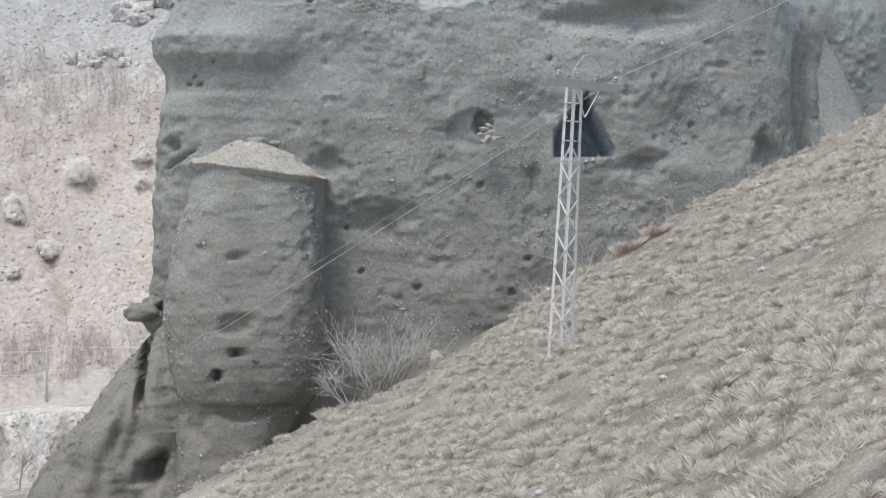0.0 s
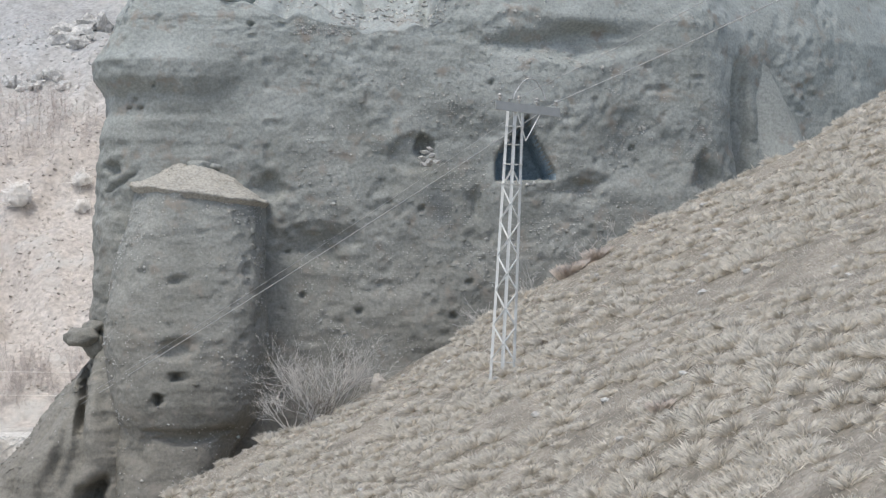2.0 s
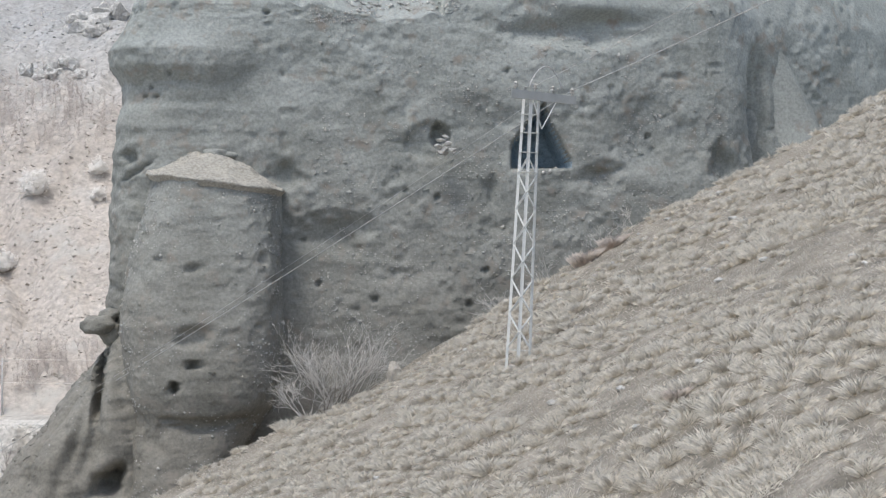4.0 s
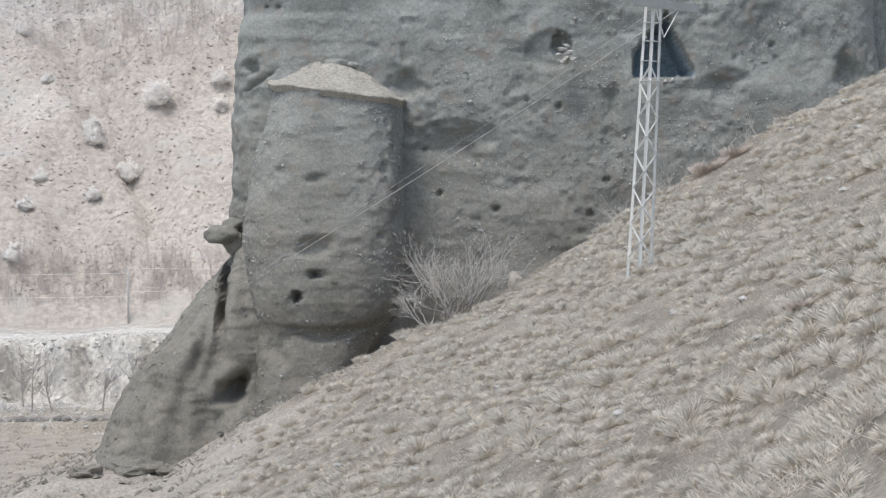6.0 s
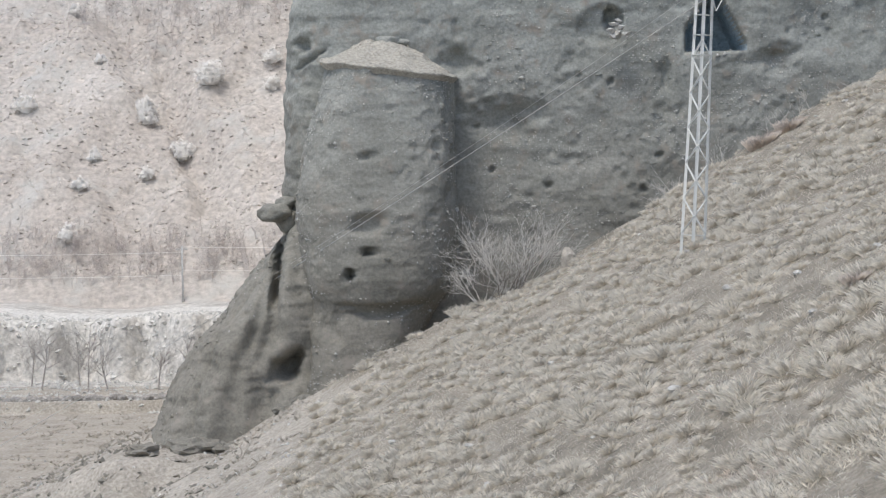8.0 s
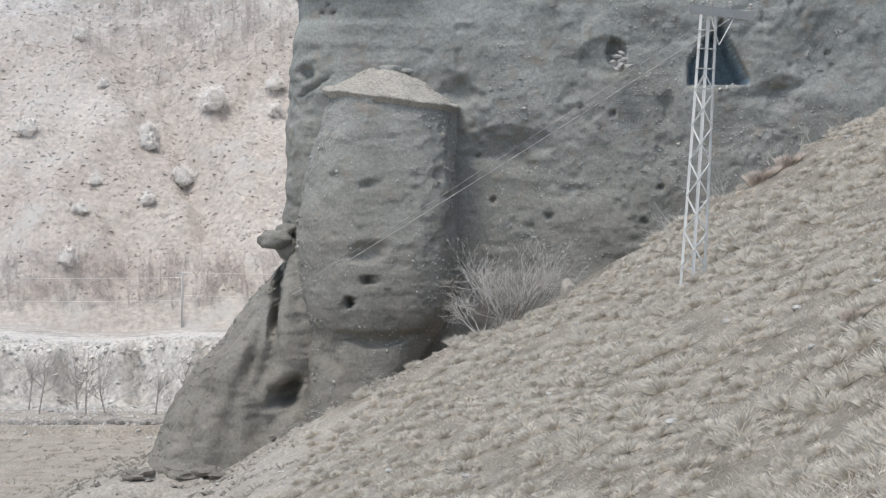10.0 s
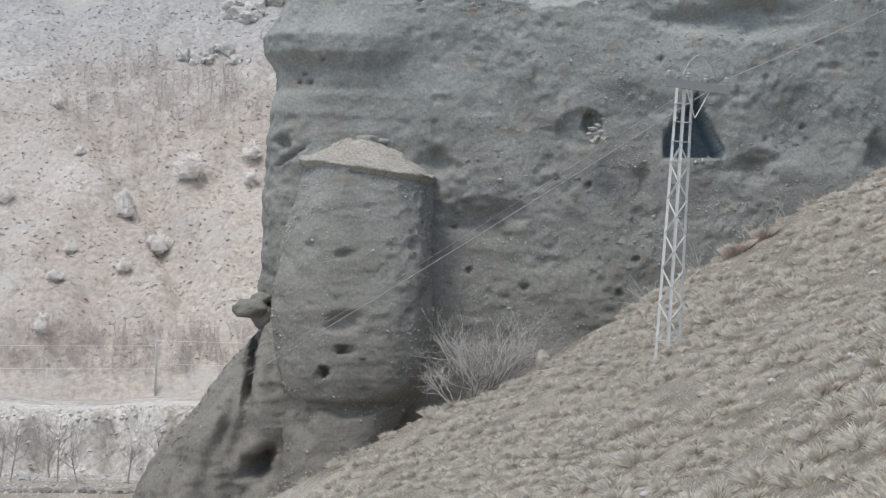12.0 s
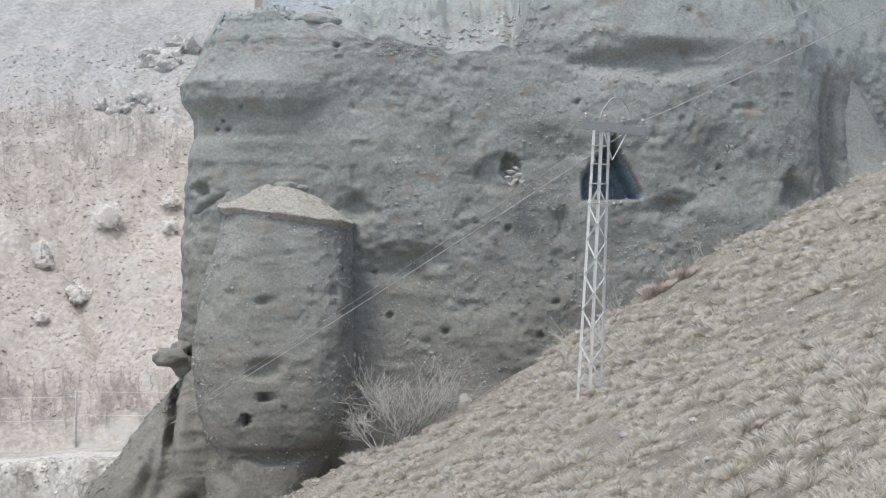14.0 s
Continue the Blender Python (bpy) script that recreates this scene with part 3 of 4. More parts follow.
# ---- twigs: bare shrubs and trees ----
def twig_mesh(name, segments, mat):
    """Three-sided tapering twigs: segments of (a, b, radius at a, radius at b)."""
    a = np.array([s[0] for s in segments], float)
    b = np.array([s[1] for s in segments], float)
    ra = np.array([s[2] for s in segments])[:, None, None]
    rb = np.array([s[3] for s in segments])[:, None, None]
    way = b - a
    way /= np.linalg.norm(way, axis=1)[:, None] + 1e-9
    side = np.cross(way, np.where(np.abs(way[:, 2:]) > 0.9, (1.0, 0, 0), (0, 0, 1.0)))
    side /= np.linalg.norm(side, axis=1)[:, None] + 1e-9
    up = np.cross(way, side)
    ang = np.array([0, 2.0944, 4.1888])[None, :, None]
    ring = np.cos(ang) * side[:, None, :] + np.sin(ang) * up[:, None, :]
    v = np.concatenate([a[:, None] + ra * ring, b[:, None] + rb * ring], 1).reshape(-1, 3)
    f = np.array([(0, 1, 4, 3), (1, 2, 5, 4), (2, 0, 3, 5)])[None] + 6 * np.arange(len(a))[:, None, None]
    return mesh_from(name, v, f.reshape(-1, 4), [mat])


def branch(rng, at, way, length, radius, depth, spread, out, lift=0.15, forks=3):
    """Grows a limb with its forks into out."""
    p, w = np.array(at, float), np.array(way, float)
    n = 3 if depth else 2
    for k in range(n):
        w = w + rng.normal(0, 0.16, 3) + np.array([0, 0, lift * 0.3])
        w /= np.linalg.norm(w)
        q = p + w * length / n
        out.append((p, q, radius * (1 - 0.25 * k / n), radius * (1 - 0.25 * (k + 1) / n)))
        p = q
        if depth and k:
            for _ in range(forks - 1):
                d = w + rng.normal(0, spread, 3) + np.array([0, 0, lift])
                branch(rng, p, d / np.linalg.norm(d), length * rng.uniform(0.45, 0.75), radius * 0.55, depth - 1, spread, out, lift, forks)
    return out


TWIG = material("pale_twig", [(0.68, 0.65, 0.61), (0.82, 0.79, 0.75)], 3.0, 15.0, bump=0.2)
DARK_TWIG = material("dark_twig", [(0.2, 0.18, 0.16), (0.3, 0.27, 0.24)], 3.0, 15.0, bump=0.2)
BLOSSOM = material("bleached_twig", [(0.93, 0.9, 0.86), (0.97, 0.95, 0.92)], 1.0, 5.0, bump=0.3, speckle=0.86)
PINK_TWIG = material("pinkish_twig", [(0.6, 0.535, 0.505), (0.72, 0.66, 0.63)], 0.2, 6.0, bump=0.2)
BARK = material("bark", [(0.42, 0.39, 0.37), (0.52, 0.49, 0.47)], 2.0, 12.0, bump=0.5)


def near_shrub(place, spread_x, height, stems, seed, label, mat, group=""):
    rng = np.random.default_rng(seed)
    x, y = place
    bush = empty("shrub", (x, y, float(ground_at(x, y)) - 0.05), label, "shrub", group)
    for i in range(stems):
        a = rng.uniform(-1, 1)
        way = np.array([a * spread_x / height, rng.uniform(-0.5, 0.5), rng.uniform(0.45, 1.0)])
        way /= np.linalg.norm(way)
        segs = branch(rng, (a * 0.25 * spread_x, rng.uniform(-0.3, 0.3), 0), way, height * rng.uniform(0.55, 0.95), 0.022, 3, 0.5, [], 0.1, 3)
        mesh_part("stem", twig_mesh("stem", segs, mat), bush)
    return bush


near_shrub((-2.7, 86.5), 1.7, 2.3, 22, 11, "bare grey shrub with pale tangled twigs beside the rock tower", TWIG)
near_shrub((-4.0, 87.0), 1.2, 1.4, 9, 12, "low bare grey shrub at the tower's foot", TWIG)
near_shrub((-3.2, 86.2), 1.5, 1.3, 9, 13, "low bare dark shrub on the crest of the slope", DARK_TWIG)
for i, (x, y, h) in enumerate(((5.0, 88.6, 1.3), (6.2, 88.9, 1.5), (7.4, 88.8, 1.3), (8.6, 89.0, 1.2), (9.8, 89.2, 1.1), (3.6, 88.8, 1.1), (11.2, 89.2, 1.0))):
    near_shrub((x, y), 1.5, h, 5, 30 + i, "bare brown brush along the crest below the cliff", DARK_TWIG if i % 2 else TWIG, "brush below the cliff")


def far_shrub(place, radius, seed):
    rng = np.random.default_rng(seed)
    x, y = place
    bush = empty("shrub", (x, y, float(ground_at(x, y))), "round bleached bare shrub on the dry far hillside", "shrub", "far shrubs")
    segs = []
    for _ in range(34):
        way = rng.normal(0, 1, 3)
        way[2] = abs(way[2]) * 1.1 + 0.15
        way /= np.linalg.norm(way)
        tip = way * radius * rng.uniform(0.75, 1.1) * np.array([1, 1, 1.25])
        mid = tip * 0.5 + rng.normal(0, 0.08 * radius, 3)
        segs += [((0, 0, 0), mid, 0.05, 0.035), (mid, tip, 0.04, 0.02)]
        for _ in range(4):
            d = rng.normal(0, 0.3 * radius, 3)
            base = mid + (tip - mid) * rng.uniform(0.2, 0.9)
            segs.append((base, base + d, 0.032, 0.015))
    mesh_part("framework", twig_mesh("framework", segs, BLOSSOM), bush)
    heap = bmesh.new()
    lump(heap, Vector((0, 0, 0.5 * radius)), (0.5 * radius, 0.5 * radius, 0.55 * radius), 30 * seed, seed, 0.6, 3)
    part("heart", heap, BLOSSOM, bush, "", True)
    count = 3400
    way = rng.normal(0, 1, (count, 3))
    way[:, 2] = np.abs(way[:, 2]) * 1.1 - 0.15
    way /= np.linalg.norm(way, axis=1)[:, None]
    bump = 0.78 + 0.42 * fbm(way[:, 0] * 1.9 + seed, way[:, 1] * 1.9, way[:, 2] * 1.9, 3, 5)
    at = way * (radius * bump * rng.uniform(0.35, 1.2, count) ** 0.6)[:, None] * np.array([1, 1, 1.15]) + np.array([0, 0, 0.45 * radius])
    face = way + rng.normal(0, 0.45, (count, 3)) + np.array([0, -0.6, 0.7])
    u = np.cross(face, rng.normal(0, 1, (count, 3)))
    u /= np.linalg.norm(u, axis=1)[:, None] + 1e-9
    w = np.cross(face / np.linalg.norm(face, axis=1)[:, None], u)
    size = rng.uniform(0.05, 0.13, count)[:, None] * (0.6 + 0.3 * radius)
    v = np.stack([at - 0.6 * u * size, at + 0.6 * u * size, at + 1.5 * w * size], 1).reshape(-1, 3)
    mesh_part("crown", mesh_from("crown", v, np.arange(3 * count).reshape(-1, 3), [BLOSSOM], False), bush, "pale bleached twig ends")


for i, (x, y, r) in enumerate(((-41.4, 209.4, 1.45), (-39.5, 216.3, 1.8), (-46.1, 214.1, 1.3), (-45.6, 212.6, 1.15), (-59.1, 213.5, 1.4), (-50.2, 195.3, 1.2), (-50.2, 206.9, 0.9),
                               (-44.0, 204.0, 0.9), (-32.5, 216.1, 1.0), (-50.4, 201.3, 0.8), (-57.8, 230.6, 0.9), (-33.1, 219.7, 1.1), (-52.6, 221.0, 0.7), (-62.5, 203.0, 0.9))):
    far_shrub((x, y), r, 50 + i)


def far_wood():
    """A stand of thin bare trees on the far hill, and the fringe at its foot."""
    rng = np.random.default_rng(77)
    segs = []
    spots = [(rng.uniform(-58, -33), rng.uniform(222, 243), rng.uniform(2.0, 4.2)) for _ in range(380)]
    spots += [(rng.uniform(-66, -24), rng.uniform(190.5, 196.0), rng.uniform(1.6, 3.6)) for _ in range(430)]
    for x, y, h in spots:
        if vnoise(x / 5, y / 4, 0, 78) < -0.25 and y > 200:
            continue
        z = float(ground_at(x, y))
        p = np.array([x, y, z - 0.1])
        lean = rng.normal(0, 0.14, 2)
        top = p + np.array([lean[0] * h, lean[1] * h, h])
        segs.append((p, top, 0.018, 0.008))
        for _ in range(22):
            s = rng.uniform(0.15, 0.95)
            a = p + (top - p) * s
            d = np.array([rng.normal(0, 0.6), rng.normal(0, 0.6), rng.uniform(0.1, 0.9)]) * h * 0.32 * (1.2 - s)
            segs.append((a, a + d, 0.015, 0.006))
    tagged(new("far_trees", twig_mesh("far_trees", segs, PINK_TWIG)), "stand of bare pinkish-brown trees on the far hillside", "trees", kind="stuff")


far_wood()


def bare_tree(x, y, h, seed):
    rng = np.random.default_rng(seed)
    tree = empty("tree", (x, y, float(ground_at(x, y)) - 0.1), "slender leafless tree on the valley floor before the bank", "tree", "valley trees")
    trunk = [((0, 0, 0), (0.05 * h * rng.normal(), 0, 0.5 * h), 0.09, 0.06), ]
    top = trunk[0][1]
    trunk.append((top, (top[0] + 0.03 * h, 0, h * 0.85), 0.06, 0.03))
    mesh_part("trunk", twig_mesh("trunk", trunk, BARK), tree)
    crown = []
    for k in range(13):
        s = rng.uniform(0.3, 0.85)
        a = np.array([top[0] * min(1, s * 2), 0, h * s])
        way = np.array([rng.normal(0, 0.7), rng.normal(0, 0.7), 0.8])
        branch(rng, a, way / np.linalg.norm(way), h * 0.32, 0.028, 1, 0.5, crown, 0.2, 3)
    mesh_part("crown", twig_mesh("crown", crown, BARK), tree)


for i, (x, y, h) in enumerate(((-43.0, 157.9, 4.6), (-38.8, 156.5, 4.8), (-37.6, 158.2, 3.6), (-33.5, 158.0, 3.4), (-44.5, 160.4, 4.0), (-31.2, 159.0, 3.8), (-47.5, 157.0, 3.6), (-29.0, 160.0, 3.2), (-40.6, 161.0, 3.0))):
    bare_tree(x, y, h, 90 + i)


# ---- distant power line in the valley ----
for x, y in ((-37.5, 189.0), (-66.0, 188.0), (-15.0, 189.5)):
    z = float(ground_at(x, y))
    post = empty("far_pole", (x, y, z - 0.2), "thin grey power pole beside the valley road", "power pole", "far poles")
    bm = bmesh.new()
    bmesh.ops.create_cone(bm, cap_ends=True, segments=8, radius1=0.12, radius2=0.08, depth=5.6, matrix=Matrix.Translation((0, 0, 2.8)))
    part("shaft", bm, WIRE, post, "", True)
    bm = bmesh.new()
    bar(bm, (-0.6, 0, 5.3), (0.6, 0, 5.3), 0.08)
    part("crossarm", bm, WIRE, post)
for h in (5.3, 3.1):
    for a, b in (((-66.0, 188.0), (-37.5, 189.0)), ((-37.5, 189.0), (-15.0, 189.5))):
        za, zb = float(ground_at(*a)), float(ground_at(*b))
        cable("far_cable", ((*a, za + h), (*b, za + h)), 0.025, BLOSSOM, "thin pale cable strung across the valley", None, 0.15, "power line", "far cables")


OUTCROP = material("outcrop", [(0.58, 0.58, 0.57), (0.78, 0.77, 0.75)], 0.8, 3.0, bump=1.0, layers=4.0, bump_scale=0.2)
# ---- stones on the slopes ----
def stone(x, y, size, turn, seed, label, group="", mat=PALE_STONE):
    bm = bmesh.new()
    lump(bm, Vector((0, 0, size[2] * 0.45)), size, turn, seed, 0.7 if mat in (OUTCROP, ROCK) else 0.35, 3 if mat in (OUTCROP, ROCK) else 2)
    me = bpy.data.meshes.new("stone")
    bm.to_mesh(me)
    bm.free()
    me.materials.append(mat)
    ob = new("stone", me)
    ob.location = (x, y, float(ground_at(x, y)) - 0.12 * size[2])
    tagged(ob, label, "stone", group)


stone(-0.25, 85.2, (0.34, 0.35, 0.5), 15, 1, "pale upright boulder on the crest of the slope", "", EARTH)
for i, (x, y, r) in enumerate(((-39.8, 254.3, 1.6), (-38.6, 253.2, 1.0), (-41.4, 254.8, 1.1), (-42.6, 245.6, 1.1), (-44.0, 245.0, 0.8), (-40.9, 246.4, 0.9), (-38.0, 256.5, 1.2), (-36.4, 258.0, 1.3), (-45.6, 246.0, 0.9), (-39.2, 244.8, 0.7))):
    stone(x, y, (r * 1.4, r * 0.9, r * 1.05), 37 * i, 300 + i, "grey rock outcrop on the far hillside", "far outcrops", OUTCROP)
rng = np.random.default_rng(8)
for i in range(60):
    y = rng.uniform(44, 86)
    x = y * rng.uniform(-0.12, 0.27)
    r = rng.uniform(0.06, 0.15)
    stone(x, y, (r * 1.5, r, r * 0.7), rng.uniform(0, 180), 40 + i, "small pale stone lying among dry grass", "stones in the grass")


# ---- scrub and rubble on the far hill and the high ground ----
def scatter_rubble(name, xs, ys, sizes, mat, label, seed):
    rng = np.random.default_rng(seed)
    p = np.stack([xs, ys, ground_at(xs, ys)], -1)
    v, f = gems(p, sizes, rng)
    tagged(new(name, mesh_from(name, v, f, [mat], False)), label, "rubble", kind="stuff")


n = 7500
yy = rng.uniform(192, 262, n)
xx = yy * rng.uniform(-0.31, -0.12, n)
scatter_rubble("far_rubble", xx, yy, 0.07 + 0.24 * rng.uniform(0, 1, n) ** 3, HAZED_SCREE, "loose pale stones on the far hillside", 91)
n = 4500
yy = rng.uniform(103, 150, n)
xx = yy * rng.uniform(-0.09, 0.3, n)
scatter_rubble("upper_rubble", xx, yy, 0.05 + 0.22 * rng.uniform(0, 1, n) ** 3, PEBBLE, "loose pale stones on the high slope", 92)
n = 2600
yy = rng.uniform(150, 176, n)
xx = yy * rng.uniform(-0.31, -0.12, n)
scatter_rubble("bank_rubble", xx, yy, 0.06 + 0.3 * rng.uniform(0, 1, n) ** 3, PALE_STONE, "pale broken stones on the river bank", 93)
n = 1500
xx = rng.uniform(-60, -20, n)
yy = 170.0 + 2.5 * fbm(xx / 14, 0.3, 0, 3, 31) + rng.normal(0, 1.1, n)
scatter_rubble("chalk_rubble", xx, yy, 0.06 + 0.3 * rng.uniform(0, 1, n) ** 3, CHALK, "broken white blocks along the edge of the track", 96)
n = 1800
yy = rng.uniform(60, 150, n)
xx = yy * rng.uniform(-0.3, -0.13, n)
scatter_rubble("earth_rubble", xx, yy, 0.03 + 0.12 * rng.uniform(0, 1, n) ** 3, PALE_STONE, "scattered pale stones on bare earth", 94)
n = 700
xx = rng.uniform(-8.5, -2.0, n)
yy = 87.3 + rng.normal(0, 0.7, n)
scatter_rubble("crest_clods", xx, yy, 0.03 + 0.12 * rng.uniform(0, 1, n) ** 2, EARTH, "broken earth and dead twigs along the crest", 95)


n = 900
k = rng.uniform(0, 1, n)
xx, yy = -11.3 - 3.2 * k + rng.normal(0, 0.45, n), 89.6 - 4.2 * k + rng.normal(0, 0.6, n)
scatter_rubble("foot_rubble", xx, yy, 0.04 + 0.22 * rng.uniform(0, 1, n) ** 3, EARTH, "broken earth and stones fallen below the buttress", 97)
n = 900
yy = rng.uniform(78, 112, n)
xx = yy * rng.uniform(-0.31, -0.17, n)
scatter_rubble("slope_clods", xx, yy, 0.05 + 0.22 * rng.uniform(0, 1, n) ** 3, ROCK, "dark clods scattered on the bare slope", 98)
for i, (x, y, size, turn) in enumerate(((-19.6, 88.9, (0.8, 0.6, 0.34), 10), (-17.4, 89.7, (1.1, 0.6, 0.42), 5), (-16.0, 89.6, (0.7, 0.5, 0.36), 70), (-12.2, 88.9, (0.5, 0.45, 0.4), 20), (-13.0, 87.6, (0.45, 0.4, 0.32), 50))):
    stone(x, y, size, turn, 510 + i, "brown boulder of fallen rock at the buttress foot", "fallen boulders", ROCK)


# ---- low dark wall along the track below the bank ----
WALLSTONE = material("wall_stone", [(0.26, 0.25, 0.235), (0.42, 0.4, 0.38)], 1.2, 6.0, bump=0.8)
wall = empty("stone_wall", (-35.0, 152.0, -20.0), "low dark dry-stone wall beside the valley track", "wall")
shapes = []
for i in range(4):
    bm = bmesh.new()
    lump(bm, Vector((0, 0, 0)), (0.5, 0.4, 0.36), 0, 400 + i, 0.35, 2)
    me = bpy.data.meshes.new("stone_block")
    bm.to_mesh(me)
    bm.free()
    me.materials.append(WALLSTONE)
    shapes.append(me)
for i in range(64):
    x = -48.0 + 0.42 * i + rng.uniform(-0.1, 0.1)
    y = 151.6 + 0.5 * math.sin(x / 3.0) + rng.uniform(-0.2, 0.2)
    block = new("stone_block", shapes[i % 4])
    block.parent = wall
    block.location = Vector((x, y, float(ground_at(x, y)) + rng.uniform(-0.2, 0.1))) - wall.location
    block.rotation_euler = (0, 0, rng.uniform(0, 6))


# ---- dry grass ----
def blades(places, lengths, lean, width, rng, mat, name, label, category, curl=0.35):
    """Bent grass blades: places (n, 3), lean (n, 2) in metres per metre of height."""
    n = len(places)
    side = rng.normal(0, 1, (n, 2))
    side /= np.linalg.norm(side, axis=1)[:, None]
    w = np.zeros((n, 3))
    w[:, :2] = side * np.asarray(width)[:, None] / 2
    L = np.asarray(lengths)[:, None]
    off = np.concatenate([lean, np.ones((n, 1))], 1)
    off /= np.linalg.norm(off, axis=1)[:, None]
    mid = places + off * L * 0.55
    tip = places + off * L * 0.9 + np.concatenate([lean * L * curl, np.zeros((n, 1))], 1)
    v = np.stack([places - w, places + w, mid + w * 0.9, tip], 1).reshape(-1, 3)
    k = 4 * np.arange(n)[:, None, None]
    f = (np.array([(0, 1, 2), (0, 2, 3)])[None] + k).reshape(-1, 3)
    ob = tagged(new(name, mesh_from(name, v, f, [mat], False)), label, category, kind="stuff")
    return ob


GRASS = material("dry_grass", [(0.64, 0.59, 0.505), (0.84, 0.785, 0.69), (0.95, 0.9, 0.81)], 1.7, 9.0, bump=0.0, stain=(0.7, 0.6, 0.53), stain_at=0.68)
STUBBLE = material("grass_stubble", [(0.56, 0.515, 0.44), (0.74, 0.685, 0.6), (0.86, 0.805, 0.72)], 1.2, 9.0, bump=0.0)
PINK_GRASS = material("pinkish_grass", [(0.72, 0.63, 0.555), (0.8, 0.72, 0.64)], 0.6, 9.0, bump=0.0)
SCRUB = material("far_scrub", [(0.78, 0.73, 0.685), (0.88, 0.84, 0.8)], 0.3, 4.0, bump=0.0)

DARK_SCRUB = material("valley_scrub", [(0.36, 0.33, 0.28), (0.5, 0.46, 0.4)], 0.5, 6.0, bump=0.0)


def grass():
    rng = np.random.default_rng(21)
    # rounded tussocks with bare gaps between them
    n = 12000
    y = 33 + 58 * rng.uniform(0, 1, n) ** 0.8
    x = y * rng.uniform(-0.19, 0.30, n)
    keep = rng.uniform(0, 1, n) < smooth(-13, -6, x - 0.02 * (y - 60)) * (0.5 + 0.6 * vnoise(x / 2.0, y / 2.6, 0, 22))
    x, y = x[keep], y[keep]
    # leave out those that crowd a neighbour
    order, cells, chosen = rng.permutation(len(x)), {}, []
    for i in order:
        cx, cy = int(x[i] // 0.62), int(y[i] // 0.62)
        if all((x[i] - x[j]) ** 2 + (y[i] - y[j]) ** 2 > 0.24 for a in (-1, 0, 1) for b in (-1, 0, 1) for j in cells.get((cx + a, cy + b), ())):
            cells.setdefault((cx, cy), []).append(i)
            chosen.append(i)
    x, y = x[chosen], y[chosen]
    size = rng.uniform(0.5, 1.2, len(x)) * (1.0 + 0.3 * vnoise(x / 4, y / 4, 0, 23))
    per = 230
    m = len(x) * per
    cx, cy, cs = np.repeat(x, per), np.repeat(y, per), np.repeat(size, per)
    ang, rad = rng.uniform(0, 2 * math.pi, m), np.sqrt(rng.uniform(0, 1, m))
    px, py = cx + 0.2 * cs * rad * np.cos(ang), cy + 0.2 * cs * rad * np.sin(ang)
    p = np.stack([px, py, ground_at(px, py) - 0.02], -1)
    lean = np.stack([np.cos(ang), np.sin(ang)], -1) * (0.05 + 1.2 * rad[:, None] ** 1.4) + np.array([-0.1, -0.08]) + rng.normal(0, 0.33, (m, 2))
    blades(p, 0.33 * cs * (1.1 - 0.25 * rad) * rng.uniform(0.6, 1.15, m), lean, (0.00011 + 0.00008 * rng.uniform(0, 1, m)) * cy, rng, GRASS, "grass_tussocks", "pale dry grass tussocks covering the slope", "grass")
    # short grass between them
    n = 110000
    y = 33 + 57 * rng.uniform(0, 1, n) ** 0.8
    x = y * rng.uniform(-0.2, 0.30, n)
    keep = rng.uniform(0, 1, n) < 0.06 + smooth(-13, -7, x)
    x, y = x[keep], y[keep]
    p = np.stack([x, y, ground_at(x, y) - 0.01], -1)
    blades(p, rng.uniform(0.05, 0.15, len(x)), rng.normal(0, 0.6, (len(x), 2)) + np.array([-0.12, -0.1]), np.full(len(x), 0.012), rng, STUBBLE, "short_grass", "short dry grass between the tussocks", "grass")


def tuft(x, y, radius, height, count, seed, label, mat, wild=False):
    rng = np.random.default_rng(seed)
    ang, rad = rng.uniform(0, 2 * math.pi, count), np.sqrt(rng.uniform(0, 1, count))
    px, py = x + radius * rad * np.cos(ang), y + radius * rad * np.sin(ang)
    p = np.stack([px, py, ground_at(px, py) - 0.02], -1)
    lean = np.stack([np.cos(ang), np.sin(ang)], -1) * (0.2 + 0.5 * rad[:, None])
    if wild:
        lean = rng.normal(0, 0.55, (count, 2))
    blades(p, height * rng.uniform(0.5, 1.15, count), lean, np.full(count, 0.012), rng, mat, "grass_tuft", label, "grass")


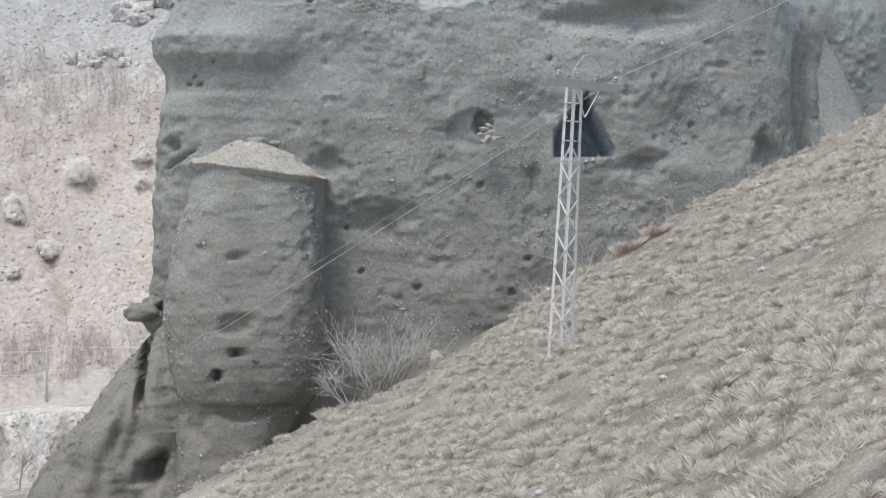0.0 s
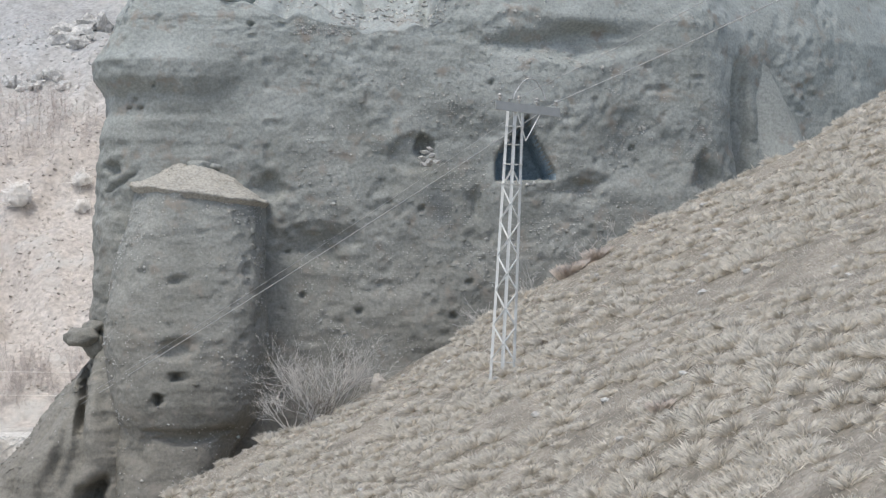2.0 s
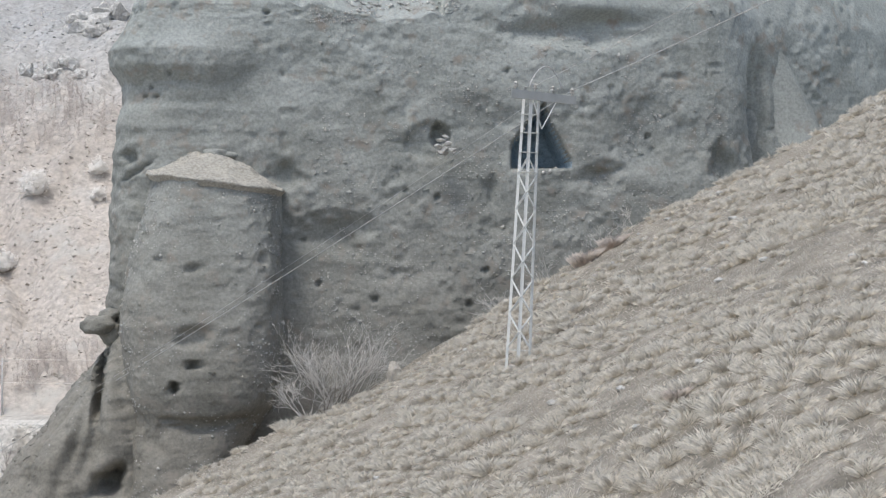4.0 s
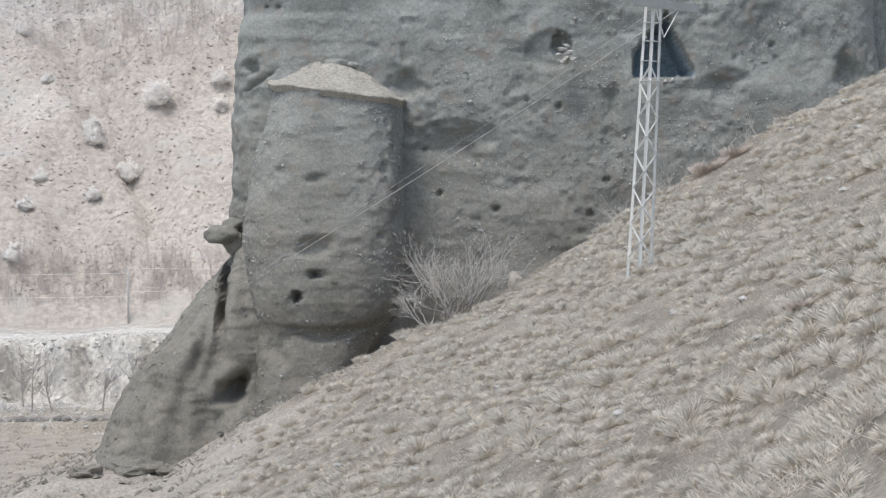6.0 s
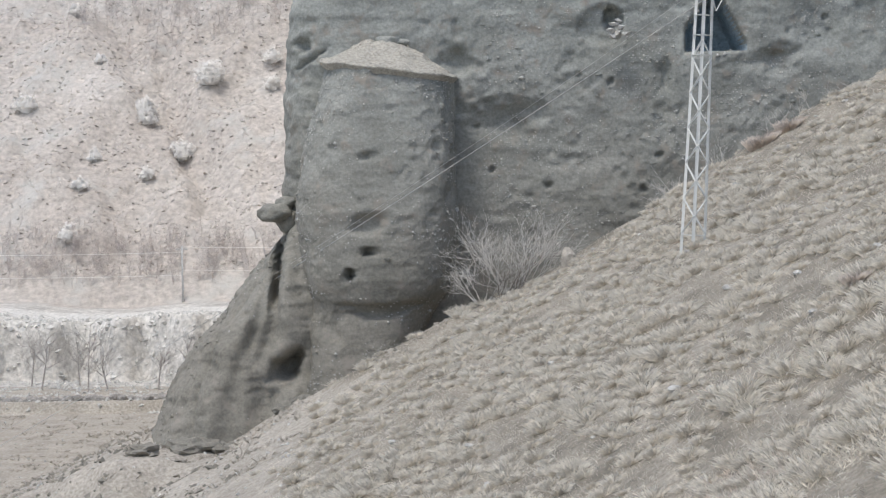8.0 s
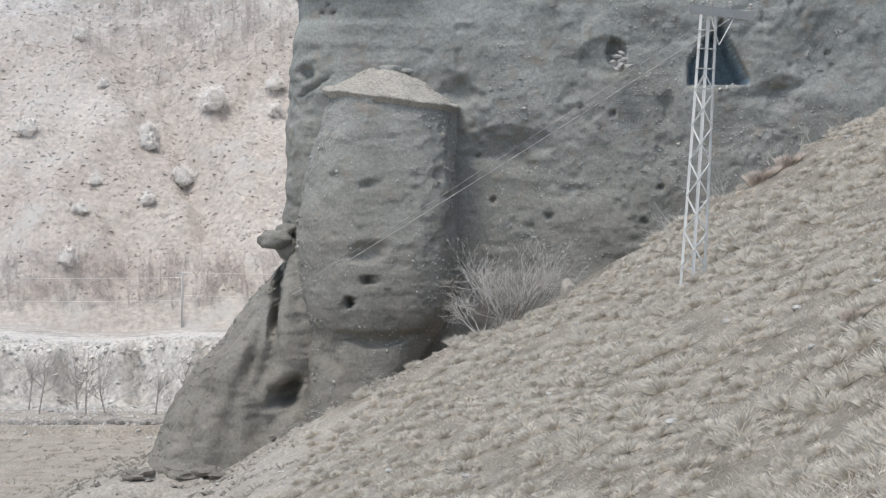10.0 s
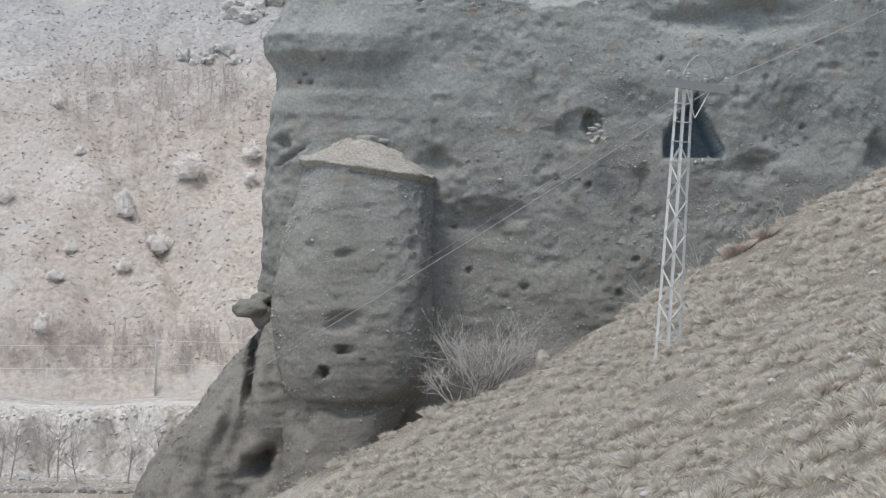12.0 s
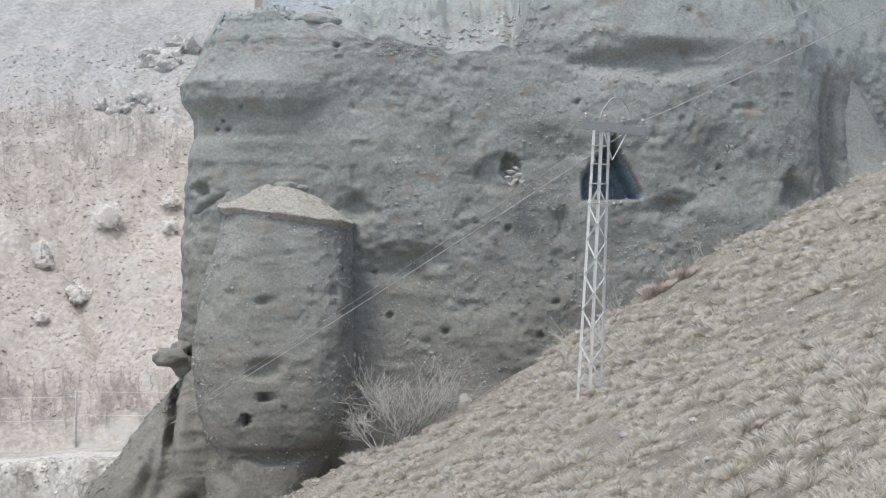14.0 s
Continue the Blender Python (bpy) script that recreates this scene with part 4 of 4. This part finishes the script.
grass()
tuft(6.5, 46.9, 0.13, 0.4, 420, 1, "reddish dry grass tuft standing out from the pale slope", PINK_GRASS)
tuft(7.9, 84.9, 0.5, 0.6, 700, 2, "reddish dry grass clump on the crest", PINK_GRASS)
tuft(9.1, 85.2, 0.4, 0.55, 500, 3, "reddish dry grass clump on the crest", PINK_GRASS)
tuft(3.0, 39.0, 1.5, 0.22, 2600, 5, "reddish dry grass patch low on the slope", PINK_GRASS, True)
tuft(4.9, 37.2, 1.7, 0.26, 3000, 6, "tall pale dry grass low on the slope", GRASS, True)
tuft(6.6, 37.8, 1.6, 0.26, 2800, 7, "tall pale dry grass low on the slope", GRASS, True)
tuft(1.6, 37.2, 0.9, 0.4, 1200, 4, "reddish dry grass patch low on the slope", PINK_GRASS)


def scrub():
    rng = np.random.default_rng(31)
    n = 2300
    y = rng.uniform(192, 262, n)
    x = y * rng.uniform(-0.31, -0.12, n)
    keep = rng.uniform(0, 1, n) < 0.5 + 0.6 * vnoise(x / 7, y / 7, 0, 32)
    x, y = x[keep], y[keep]
    per = 16
    m = len(x) * per
    s = np.repeat(rng.uniform(0.35, 1.0, len(x)), per)
    ang, rad = rng.uniform(0, 2 * math.pi, m), np.sqrt(rng.uniform(0, 1, m))
    px, py = np.repeat(x, per) + 0.5 * s * rad * np.cos(ang), np.repeat(y, per) + 0.5 * s * rad * np.sin(ang)
    p = np.stack([px, py, ground_at(px, py) - 0.05], -1)
    blades(p, 0.45 * s * rng.uniform(0.5, 1.2, m), np.stack([np.cos(ang), np.sin(ang)], -1) * rad[:, None], np.full(m, 0.05), rng, SCRUB, "hillside_scrub", "low dry scrub dotted over the far hillside", "scrub")
    n = 900
    y = rng.uniform(78, 150, n)
    x = y * rng.uniform(-0.31, -0.13, n)
    per = 22
    m = n * per
    s = np.repeat(rng.uniform(0.2, 0.75, n), per)
    ang, rad = rng.uniform(0, 2 * math.pi, m), np.sqrt(rng.uniform(0, 1, m))
    px, py = np.repeat(x, per) + 0.4 * s * rad * np.cos(ang), np.repeat(y, per) + 0.4 * s * rad * np.sin(ang)
    p = np.stack([px, py, ground_at(px, py) - 0.05], -1)
    blades(p, 0.5 * s * rng.uniform(0.5, 1.2, m), np.stack([np.cos(ang), np.sin(ang)], -1) * rad[:, None], np.full(m, 0.02), rng, DARK_SCRUB, "valley_scrub", "low grey-brown scrub on the bare valley side", "scrub")


scrub()
